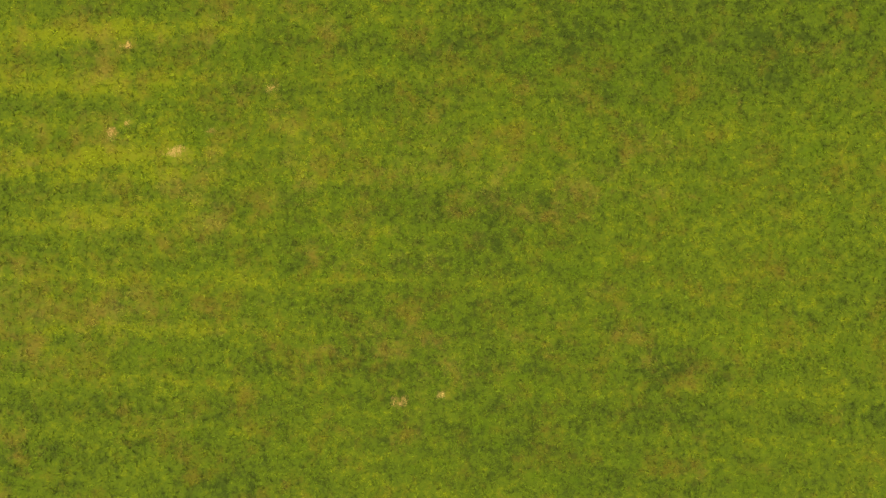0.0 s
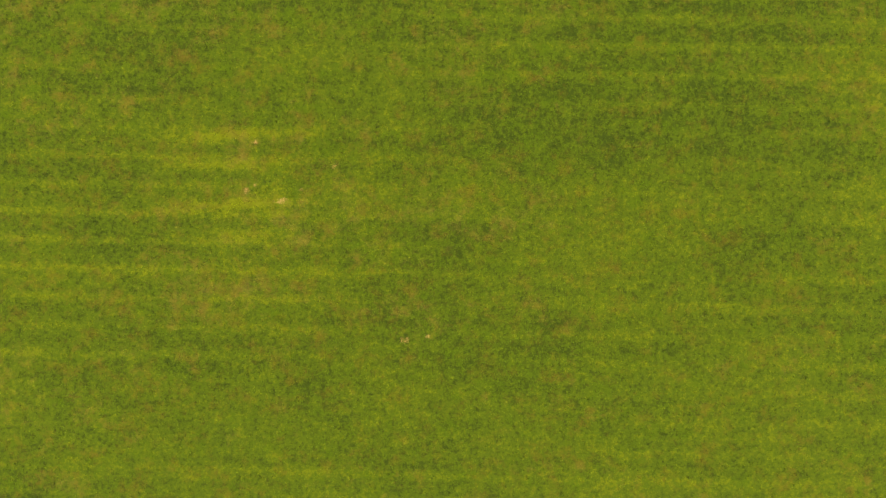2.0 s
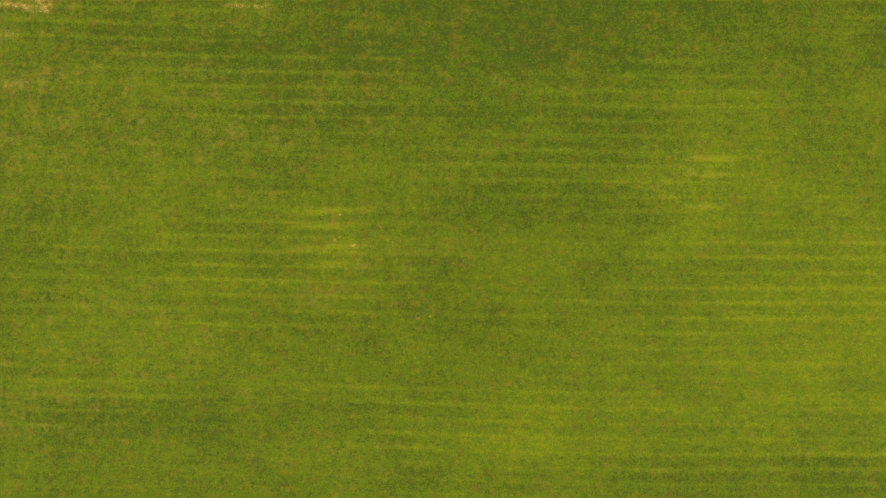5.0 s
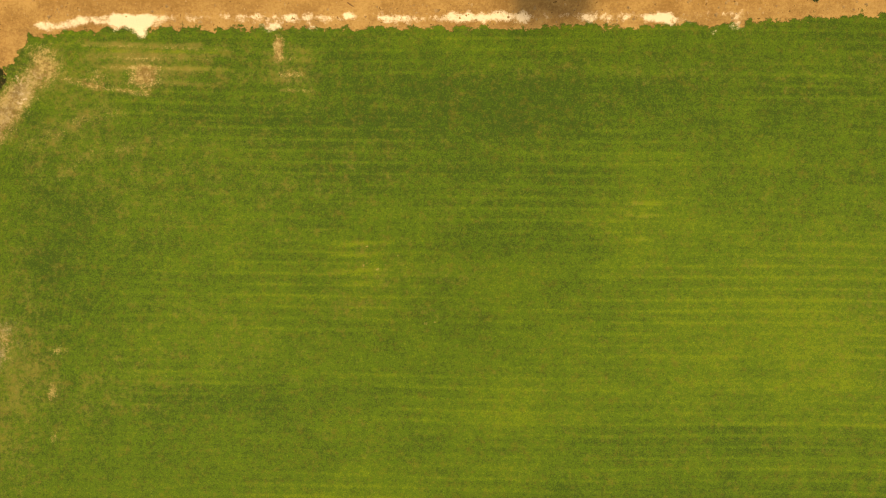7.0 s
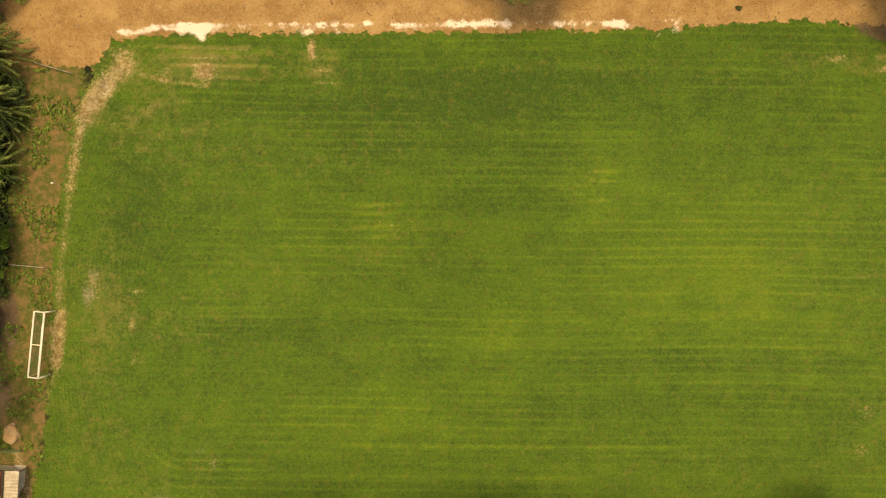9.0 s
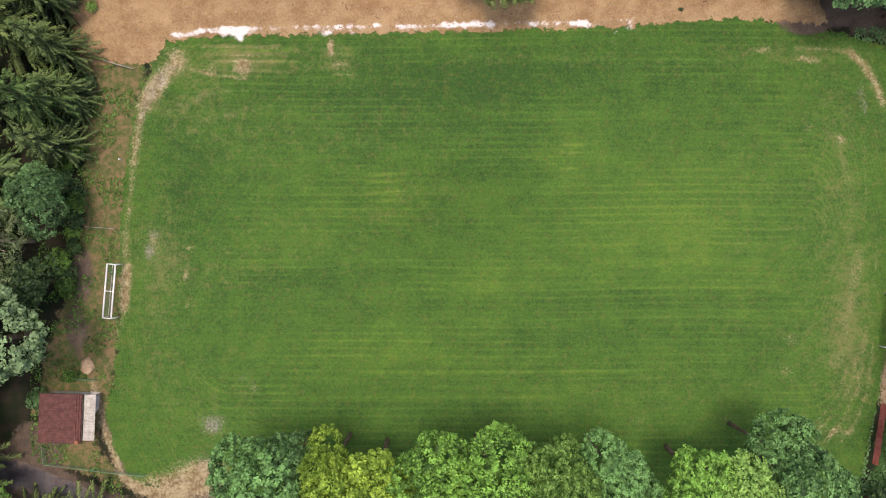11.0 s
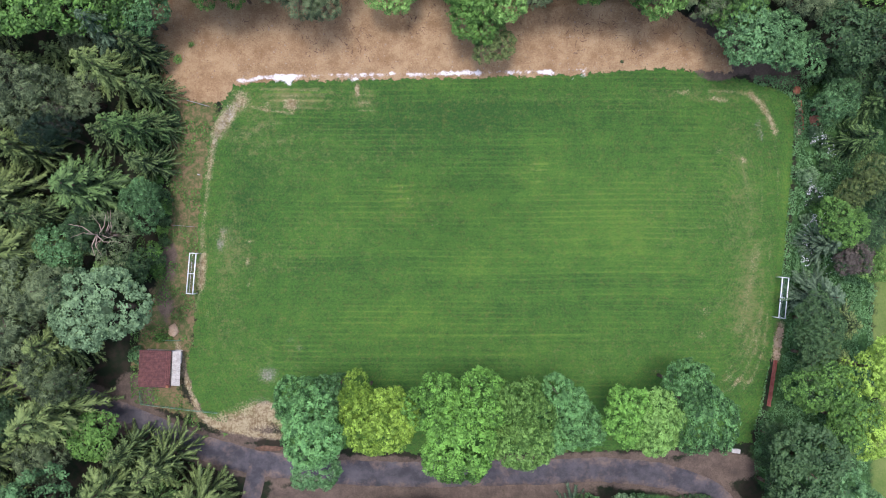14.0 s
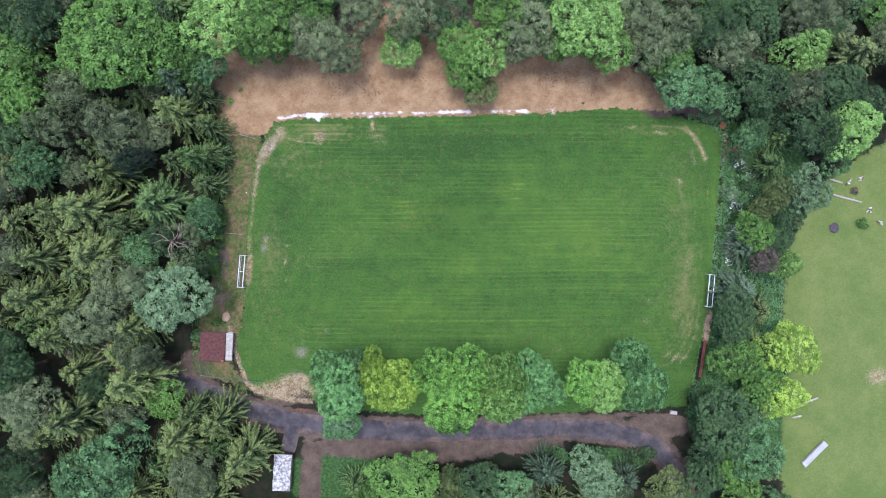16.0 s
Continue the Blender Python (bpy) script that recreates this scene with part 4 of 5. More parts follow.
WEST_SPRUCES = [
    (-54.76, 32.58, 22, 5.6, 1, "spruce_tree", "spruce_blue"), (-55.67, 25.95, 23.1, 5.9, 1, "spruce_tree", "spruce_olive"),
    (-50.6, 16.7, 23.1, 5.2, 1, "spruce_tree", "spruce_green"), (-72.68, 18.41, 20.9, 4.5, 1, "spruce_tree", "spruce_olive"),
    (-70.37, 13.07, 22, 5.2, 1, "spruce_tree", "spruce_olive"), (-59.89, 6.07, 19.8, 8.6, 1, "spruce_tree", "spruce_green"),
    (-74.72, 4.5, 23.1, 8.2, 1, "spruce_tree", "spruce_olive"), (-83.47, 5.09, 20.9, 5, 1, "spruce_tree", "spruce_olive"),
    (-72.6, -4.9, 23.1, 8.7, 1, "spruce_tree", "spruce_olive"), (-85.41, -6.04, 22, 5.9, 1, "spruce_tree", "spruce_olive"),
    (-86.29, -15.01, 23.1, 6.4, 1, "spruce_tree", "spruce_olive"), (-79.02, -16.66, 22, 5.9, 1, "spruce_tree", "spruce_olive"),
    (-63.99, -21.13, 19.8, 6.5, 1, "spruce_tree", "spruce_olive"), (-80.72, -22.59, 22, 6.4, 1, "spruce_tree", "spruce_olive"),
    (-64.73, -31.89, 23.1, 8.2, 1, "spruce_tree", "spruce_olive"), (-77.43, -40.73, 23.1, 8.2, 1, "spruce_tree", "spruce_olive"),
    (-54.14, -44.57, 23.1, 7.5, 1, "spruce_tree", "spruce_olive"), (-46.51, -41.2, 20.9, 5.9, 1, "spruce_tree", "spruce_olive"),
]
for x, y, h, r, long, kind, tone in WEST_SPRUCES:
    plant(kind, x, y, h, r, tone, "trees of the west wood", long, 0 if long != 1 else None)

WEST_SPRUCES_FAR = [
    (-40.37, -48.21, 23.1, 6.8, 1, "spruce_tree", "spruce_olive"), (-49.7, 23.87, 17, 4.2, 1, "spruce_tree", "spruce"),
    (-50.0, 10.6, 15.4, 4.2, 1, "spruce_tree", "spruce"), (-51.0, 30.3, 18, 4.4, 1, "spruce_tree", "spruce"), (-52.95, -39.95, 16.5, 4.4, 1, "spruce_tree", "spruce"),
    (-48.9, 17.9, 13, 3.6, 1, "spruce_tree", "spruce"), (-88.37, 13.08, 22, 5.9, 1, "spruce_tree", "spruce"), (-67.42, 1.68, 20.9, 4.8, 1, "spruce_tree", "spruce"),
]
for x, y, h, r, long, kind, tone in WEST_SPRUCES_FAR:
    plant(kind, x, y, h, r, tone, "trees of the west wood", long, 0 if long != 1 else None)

WEST_PINES = [
    (-75.7, 29.34, 20.9, 5.5, 1, "pine_tree", "pine"), (-80, 22.5, 20.9, 5, 1, "pine_tree", "pine"), (-67.21, 21.86, 20.9, 6.4, 1, "pine_tree", "pine"),
    (-64.53, 15.22, 18.7, 3.6, 1, "pine_tree", "spruce_blue"), (-65.99, -11.18, 19.8, 6.2, 1, "pine_tree", "pine"), (-70.64, -18.29, 20.9, 6.7, 1, "pine_tree", "pine"),
    (-63.41, -26.72, 19.8, 4.8, 1, "pine_tree", "pine"), (-87.19, -36, 20.9, 6.2, 1, "pine_tree", "pine"), (-50.98, -52.43, 19.8, 5.5, 1, "pine_tree", "pine"),
    (-88.86, -52.28, 20.9, 5.2, 1, "pine_tree", "dark"),
]
for x, y, h, r, long, kind, tone in WEST_PINES:
    plant(kind, x, y, h, r, tone, "trees of the west wood", long, 0 if long != 1 else None, stock=RAGGED)

WEST_LEAFY = [
    (-72.19, 40.56, 20.9, 7.9, 1, "oak_tree", "green"), (-58.27, 39.17, 19.8, 7.9, 1, "oak_tree", "green"), (-52.42, 38.73, 17.6, 6.3, 1, "oak_tree", "green"),
    (-87.76, 36.21, 20.9, 7.4, 1, "oak_tree", "green"), (-87.23, 28.41, 20.9, 7.2, 1, "oak_tree", "green"), (-89.52, 20.69, 19.8, 6.3, 1, "oak_tree", "dark"),
    (-84.53, 14.64, 18.7, 5.1, 1, "oak_tree", "teal"), (-69.42, -49.67, 19.8, 9.4, 1, "oak_tree", "teal"), (-84.92, 43.55, 20.9, 6.7, 1, "oak_tree", "dark"),
    (-89.37, -29.72, 19.8, 5.3, 1, "oak_tree", "dark"), (-50.89, 2.84, 11, 4.3, 1, "oak_tree", "teal"), (-50.6, 5.4, 9.9, 2.8, 1, "oak_tree", "teal"),
    (-51.97, -7.39, 11, 3.8, 1, "oak_tree", "dark"), (-49.12, 36.36, 14.3, 4.9, 1, "oak_tree", "teal"), (-63.94, 18.44, 14.3, 2.7, 1, "pine_tree", "rust"),
]
for x, y, h, r, long, kind, tone in WEST_LEAFY:
    plant(kind, x, y, h, r, tone, "trees of the west wood", long, 0 if long != 1 else None, stock=RAGGED)

BIG_LEAFY = [
    (-55.25, -14.95, 17.6, 8, 1, "oak_tree", "silver"), (-65.76, 38.3, 22, 10.3, 1, "oak_tree", "green"), (-35.64, 44.64, 19.8, 7.9, 1, "oak_tree", "green"),
    (-44.48, 44.66, 19.8, 7.5, 1, "oak_tree", "fresh"),
]
for x, y, h, r, long, kind, tone in BIG_LEAFY:
    plant(kind, x, y, h, r, tone, "trees of the west wood", long, 0 if long != 1 else None, stock=FINE)

BIG_NORTH = [
    (32.3, 44.22, 19.8, 8.6, 1, "oak_tree", "fresh"), (6.24, 39.96, 15.4, 6.1, 1, "oak_tree", "green"),
]
for x, y, h, r, long, kind, tone in BIG_NORTH:
    plant(kind, x, y, h, r, tone, "trees of the north wood", long, 0 if long != 1 else None, stock=FINE)

NORTH_TREES = [
    (-40.2, 41.8, 15.4, 4.6, 1, "oak_tree", "fresh"), (-33.6, 41.2, 13.2, 4.2, 1, "oak_tree", "green"), (-24.1, 41.25, 18.7, 6.7, 1, "pine_tree", "pine"),
    (-19.17, 38.75, 15.4, 4.6, 1, "pine_tree", "pine"), (-26.21, 47.01, 18.7, 5.8, 1, "oak_tree", "green"), (-14.7, 47.48, 18.7, 6, 1, "pine_tree", "pine"),
    (-6.1, 41.94, 9.9, 5.5, 1, "oak_tree", "fresh"), (-4, 46.76, 18.7, 6.5, 1, "pine_tree", "pine"), (2.89, 46.74, 17.6, 5.8, 1, "pine_tree", "dark"),
    (11.0, 32.4, 8.5, 4.3, 1.05, "oak_tree", "olive"), (7.6, 35.4, 12.1, 4.8, 1.1, "oak_tree", "green"), (12.34, 38.96, 16.5, 5.6, 1, "oak_tree", "fresh"), (14.37, 46.43, 18.7, 5.8, 1, "oak_tree", "green"),
]
for x, y, h, r, long, kind, tone in NORTH_TREES:
    plant(kind, x, y, h, r, tone, "trees of the north wood", long, 0 if long != 1 else None, stock=RAGGED)

NORTH_TREES_FAR = [
    (20.39, 43.34, 18.7, 7, 1, "pine_tree", "pine"), (38.6, 40.09, 16.5, 5.6, 1, "oak_tree", "fresh"), (27.55, 41.09, 14.3, 4.4, 1, "oak_tree", "green"),
    (45, 46.17, 18.7, 6.3, 1, "pine_tree", "pine"), (47.32, 41.06, 17.6, 5.6, 1, "pine_tree", "pine"), (52.8, 38.2, 14.3, 5.6, 1, "oak_tree", "green"),
    (59.2, 32.0, 12.5, 5.6, 1, "oak_tree", "teal"), (54.9, 33.0, 14.5, 6.2, 1, "oak_tree", "teal"), (52.66, 42.57, 17.6, 5.6, 1, "pine_tree", "pine"),
]
for x, y, h, r, long, kind, tone in NORTH_TREES_FAR:
    plant(kind, x, y, h, r, tone, "trees of the north wood", long, 0 if long != 1 else None, stock=RAGGED)

NORTH_EAST_TREES = [
    (61.07, 43.44, 18.7, 6.5, 1, "pine_tree", "dark"), (65.42, 39.53, 17.6, 5.6, 1, "pine_tree", "pine"), (80.4, 38.8, 16.5, 5.8, 1, "oak_tree", "fresh"),
    (91.9, 38.93, 18.7, 8.2, 1, "spruce_tree", "spruce_olive"), (70.85, 31.75, 16.5, 6.6, 1, "oak_tree", "dark"), (82.48, 22.8, 15.4, 6.6, 1, "oak_tree", "dark"),
    (91.53, 22.81, 15.4, 6.4, 1, "oak_tree", "fresh"), (80.57, 31.78, 16.5, 5.8, 1, "pine_tree", "pine"), (76.33, 15.19, 12.1, 4.2, 1, "spruce_tree", "spruce_green"),
    (83.78, 9.37, 12.1, 5.2, 1, "oak_tree", "silver"), (63.9, 29.5, 12.1, 4.0, 1, "oak_tree", "teal"), (87.29, 31.84, 16.5, 5.4, 1, "oak_tree", "dark"),
]
for x, y, h, r, long, kind, tone in NORTH_EAST_TREES:
    plant(kind, x, y, h, r, tone, "trees of the north-east wood", long, 0 if long != 1 else None, stock=RAGGED)

EAST_TREES = [
    (76.69, 8.44, 11, 4.2, 1, "oak_tree", "olive"), (70.35, 45.81, 16.5, 5.8, 1, "oak_tree", "dark"), (80.82, 47.38, 17.6, 6, 1, "pine_tree", "pine"),
    (64.13, -40.5, 15.4, 7.8, 1, "oak_tree", "dark"), (71.1, -47.51, 14.3, 6.6, 1, "oak_tree", "teal"), (78.0, -25.6, 14.3, 6.2, 1.2, "oak_tree", "yellow"),
    (77.4, -36.4, 13.2, 4.8, 1.1, "oak_tree", "yellow"), (67.5, -17.01, 12.1, 5, 1, "oak_tree", "dark"), (69.35, -12.63, 13.2, 5.9, 1, "spruce_tree", "spruce_blue"),
    (74.52, -5.89, 9.9, 3.5, 1, "pine_tree", "rust"), (70.23, -3.4, 9.9, 4.3, 1, "spruce_tree", "spruce_blue"), (67.82, -28.02, 13.2, 5.7, 1, "oak_tree", "green"),
]
for x, y, h, r, long, kind, tone in EAST_TREES:
    plant(kind, x, y, h, r, tone, "trees of the east hedge", long, 0 if long != 1 else None, stock=RAGGED)

EAST_HEDGE = [
    (67.16, -23.28, 11, 4.5, 1, "oak_tree", "dark"), (72.1, 0.29, 11, 4.5, 1, "oak_tree", "green"), (61.4, -38.2, 9, 3.4, 1, "oak_tree", "dark"),
    (72.04, -34.23, 13.2, 5.2, 1, "oak_tree", "green"), (60.74, -46.86, 12.1, 5.2, 1, "oak_tree", "dark"), (79.4, -7.18, 9.9, 3.5, 1, "oak_tree", "fresh"),
    (70.78, 21.51, 11, 4.2, 1, "oak_tree", "teal"), (77.95, 21.34, 12.1, 4.2, 1, "spruce_tree", "spruce_green"), (73.73, 4.76, 9.9, 3.5, 1, "oak_tree", "olive"),
    (89.11, 17.12, 12.1, 4.7, 1, "oak_tree", "teal"),
]
for x, y, h, r, long, kind, tone in EAST_HEDGE:
    plant(kind, x, y, h, r, tone, "trees of the east hedge", long, 0 if long != 1 else None, stock=RAGGED)

SOUTH_TREES = [
    (-5.74, -54.69, 12.1, 7.7, 1, "oak_tree", "green"), (3.63, -56.38, 9.9, 4.3, 1, "oak_tree", "olive"), (11.3, -55.31, 12.1, 5.5, 1, "oak_tree", "dark"),
    (18.05, -56.6, 11, 4.8, 1, "oak_tree", "teal"), (25.94, -53.8, 12.1, 6, 1, "spruce_tree", "spruce_blue"), (35.48, -52.62, 13.2, 5.2, 1.1, "oak_tree", "silver"),
    (38.15, -56.18, 12.1, 4.5, 1, "oak_tree", "silver"), (44.16, -55.95, 11, 4.3, 1, "spruce_tree", "spruce_blue"), (-12.93, -59.01, 9.9, 4.5, 1, "oak_tree", "green"),
    (53.2, -57.63, 11, 5.5, 1, "oak_tree", "olive"), (59.8, -54.5, 12.1, 5, 1, "oak_tree", "dark"),
]
for x, y, h, r, long, kind, tone in SOUTH_TREES:
    plant(kind, x, y, h, r, tone, "trees south of the lane", long, 0 if long != 1 else None, stock=RAGGED)

# the rest of the woods, up to the edges of the clearings
def fill_woods():
    r = random.Random(17)
    tries = 0
    while tries < 9000:
        tries += 1
        x, y = r.uniform(-106, 112), r.uniform(-70, 64)
        kind = r.choice(["spruce_tree", "spruce_tree", "spruce_tree", "oak_tree", "pine_tree"] if x < -40 else ["oak_tree", "oak_tree", "pine_tree", "spruce_tree"])
        rad = {"spruce_tree": 4.8, "oak_tree": 5.6, "pine_tree": 4.5}[kind] * r.uniform(0.75, 1.2)
        px, py = np.array([x]), np.array([y])
        gap = max(inside_by(px, py, PITCH)[0], inside_by(px, py, SAND)[0] + 1 - rad * 0.5, inside_by(px, py, MEADOW)[0])
        if gap > -rad - 1.5 or inside_by(px, py, VERGE)[0] > -rad * 0.8 or along(px, py, ROAD)[0] < (2.5 if x < -58 else rad + 3 + (4 if -25 < x < 60 else 0)):
            continue
        if -58 < x < -20 and -64 < y < -18 and (x > -44 or y > -40):
            continue
        if any(math.hypot(x - a, y - b) < 0.55 * (rad + c) for a, b, c in planted):
            continue
        tone = r.choice({"spruce_tree": ["spruce", "spruce_olive", "spruce_olive", "spruce_green"], "oak_tree": ["green", "dark", "teal", "olive", "dark"] if x < 60 else ["dark", "green", "dark", "teal"], "pine_tree": ["pine", "pine", "dark"]}[kind])
        h = r.uniform(10, 15) if x < 60 else r.uniform(8, 12)
        if y < -45 and -25 < x < 60:
            h = r.uniform(9, 13)
        plant(kind, x, y, h, rad, tone, "trees of the surrounding woods", stock=DEEP)


fill_woods()

# bushes along the hedge and the edge of the wood
def fill_bushes():
    r = random.Random(23)
    spots = [(69.5 - 0.0 * i + r.uniform(-0.5, 3.5), 15 - i * 2.0) for i in range(24)] + [(-49.5 + r.uniform(-2, 1.5), 20 - 1.9 * i) for i in range(16)]
    spots += [(r.uniform(61, 66), r.uniform(-44, -36)) for _ in range(8)] + [(r.uniform(70, 78), r.uniform(10, 28)) for _ in range(12)] + [(-50.2, -20.9), (-54.5, -24)]
    spots += [(r.uniform(24, 52), -50.5 - abs(r.gauss(0, 1))) for _ in range(9)] + [(r.uniform(-22, 10), r.uniform(-58, -54)) for _ in range(8)]
    for x, y in spots:
        plant("bush", x, y, r.uniform(1.2, 3.0), r.uniform(1.0, 2.2), r.choice(["green", "dark", "teal", "silver"] if x > 60 else ["dark", "dark", "teal"] if x > 10 else ["green", "dark", "teal"]), "bushes round the pitch")


fill_bushes()

# ---- goals ----
def net_mesh(depth, half, h):
    """Cords of the net over roof, back and ends, as thin crossed strips."""
    v, f = [], []

    def strip(a, b, n, w=0.008):
        a, b, n = Vector(a), Vector(b), Vector(n)
        s = (b - a).cross(n).normalized() * w
        k = len(v)
        v.extend([a - s, a + s, b + s, b - s])
        f.append((k, k + 1, k + 2, k + 3))

    foot = depth + 0.35
    for i in range(37):
        y = -half + 2 * half * i / 36
        strip((0, y, h), (-depth, y, h - 0.03), (0, 0, 1))
        strip((-depth, y, h), (-foot, y, 0.05), (1, 0, 0))
    for i in range(7):
        x = -depth * i / 6
        strip((x, -half, h - 0.02), (x, half, h - 0.02), (0, 0, 1))
        for y in (-half, half):
            strip((x, y, h), (x - 0.35 * i / 6, y, 0.05), (0, 1, 0))
    for i in range(13):
        z = h * i / 12
        x = -depth - 0.35 * (1 - z / h)
        strip((x, -half, z), (x, half, z), (1, 0, 0))
        for y in (-half, half):
            strip((0, y, z), (x, y, z), (0, 1, 0))
    return v, f


def goal(x, y, turn, label, cord):
    g = thing("football_goal", (x, y, stand(x, y)), label, "goal", "goals at both ends of the pitch", turn)
    half, h, depth = 3.71, 2.44, 1.15
    part("crossbar", rod((0, -half - 0.06, h), (0, half + 0.06, h), 0.11, sides=12), WHITE_PAINT, g, smooth=True)
    for s in (-half, half):
        part("post", rod((0, s, -0.05), (0, s, h), 0.1, sides=12), WHITE_PAINT, g, smooth=True)
        part("top_arm", rod((0, s, h), (-depth, s, h), 0.07), WHITE_PAINT, g, smooth=True)
        part("rear_stay", rod((-depth, s, h), (-depth - 0.35, s, 0), 0.03), WHITE_PAINT, g, smooth=True)
    part("middle_arm", rod((0, 0, h), (-depth, 0, h), 0.06), WHITE_PAINT, g, smooth=True)
    part("rear_top_bar", rod((-depth, -half - 0.05, h), (-depth, half + 0.05, h), 0.1), WHITE_PAINT, g, smooth=True)
    part("rear_ground_bar", rod((-depth - 0.35, -half, 0.05), (-depth - 0.35, half, 0.05), 0.03), WHITE_PAINT, g, smooth=True)
    v, f = net_mesh(depth, half, h)
    tagged(hang(new("net", mesh_of("net", v, f, [cord])), g), "green cord net")


goal(-43.33, -8.91, -4.8, "white metal football goal with green net on the pitch edge", NET)
goal(63.82, -13.24, 174.6, "white metal football goal with dark net before the hedge", NET)


# ---- hut and shed ----
TILE_RED = plain("roof_batten_red", (0.11, 0.040, 0.036), (0.22, 0.085, 0.075), 1.6, 0.6)
PORCH_SHEET = plain("weathered_porch_sheet", (0.34, 0.31, 0.27), (0.56, 0.53, 0.48), 1.2, 0.55, 0, 0.01, False, 8)
EARTH_DARK = plain("tarred_board", (0.045, 0.035, 0.03), (0.09, 0.07, 0.06), 2, 0.9)
def sheet_roof(w, d, rise, pitch=0.3, t=0.05):
    """Ribbed sheet, its ribs running down the slope (x); rises by rise towards -x."""
    bm = bmesh.new()
    n = int(d / pitch)
    top, low = [], []
    for i in range(n * 4 + 1):
        y = -d / 2 + d * i / (n * 4)
        k = 0.035 if i % 4 in (1, 2) else 0.0
        top.append([bm.verts.new((x, y, k + rise * (0.5 - x / w))) for x in (-w / 2, 0, w / 2)])
        low.append([bm.verts.new((x, y, k - t + rise * (0.5 - x / w))) for x in (-w / 2, 0, w / 2)])
    for i in range(n * 4):
        for j in range(2):
            bm.faces.new((top[i][j], top[i][j + 1], top[i + 1][j + 1], top[i + 1][j]))
            bm.faces.new((low[i][j], low[i + 1][j], low[i + 1][j + 1], low[i][j + 1]))
        bm.faces.new((top[i][2], low[i][2], low[i + 1][2], top[i + 1][2]))
        bm.faces.new((top[i][0], top[i + 1][0], low[i + 1][0], low[i][0]))
    return bm


def club_hut():
    w, d, h = 5.6, 6.7, 2.7
    g = thing("club_hut", (-50.4, -26.2, stand(-50.4, -26.2)), "small hut with red-brown sheet roof and pale porch", "hut", turn=-2.5)
    for name, size, at in (("front_wall", (0.2, d - 0.5, h), (w / 2 - 0.3, 0, h / 2)), ("rear_wall", (0.2, d - 0.5, h + 0.36), (-w / 2 + 0.4, 0, h / 2 + 0.18)),
                           ("side_wall", (w - 0.9, 0.2, h), (0.05, d / 2 - 0.36, h / 2)), ("side_wall", (w - 0.9, 0.2, h), (0.05, -d / 2 + 0.36, h / 2))):
        part(name, block(size, at, 0.015), WALL_WHITE, g)
    roof = sheet_roof(w, d, 0.45)
    bmesh.ops.translate(roof, vec=(0, 0, h + 0.06), verts=roof.verts)
    roof = part("roof", roof, ROOF_RED, g)
    for x in (w / 2 - 0.75, w / 2 - 0.42, w / 2 - 0.1):
        part("batten", block((0.1, d + 0.04, 0.09), (x, 0, h + 0.16 + 0.45 * (0.5 - x / w)), 0.01), TILE_RED, roof)
    for y in (-d / 2 - 0.03, d / 2 + 0.03):
        part("bargeboard", block((w + 0.1, 0.05, 0.2), (0, y, h + 0.22), 0.01, (0, 4.6, 0)), EARTH_DARK, g, "dark bargeboard")
    part("gutter", block((0.12, d + 0.1, 0.1), (w / 2 + 0.07, 0, h - 0.02), 0.03), EARTH_DARK, g, "dark eaves gutter")
    porch = sheet_roof(1.5, d - 0.35, 0.18, 0.36, 0.03)
    bmesh.ops.translate(porch, vec=(w / 2 + 0.86, 0.1, h - 0.42), verts=porch.verts)
    part("porch_roof", porch, PORCH_SHEET, g, "pale translucent sheet porch roof")
    for y in (-d / 2 + 0.35, 0.1, d / 2 - 0.25):
        part("porch_post", block((0.09, 0.09, h - 0.46), (w / 2 + 1.45, y, (h - 0.46) / 2), 0.01), WOOD, g)
    part("porch_beam", block((0.09, d - 0.4, 0.1), (w / 2 + 1.45, 0.1, h - 0.5), 0.01), WOOD_PALE, g, "pale timber beam")
    part("downpipe", rod((w / 2 + 0.08, -d / 2 + 0.1, 0), (w / 2 + 0.08, -d / 2 + 0.1, h), 0.045), BRICK, g, "rusty downpipe")
    part("door", block((0.06, 0.95, 2.0), (w / 2 - 0.17, -1.4, 1.0), 0.01), WOOD, g, "brown plank door")
    part("chimney", block((0.42, 0.42, 0.9), (w / 2 - 0.3, -d / 2 + 0.25, h + 0.25), 0.02), BRICK, g, "short orange brick chimney")
    part("apron", block((1.3, d - 0.3, 0.12), (w / 2 + 0.4, 0, 0.05), 0.02), WALL_WHITE, g, "pale concrete apron")


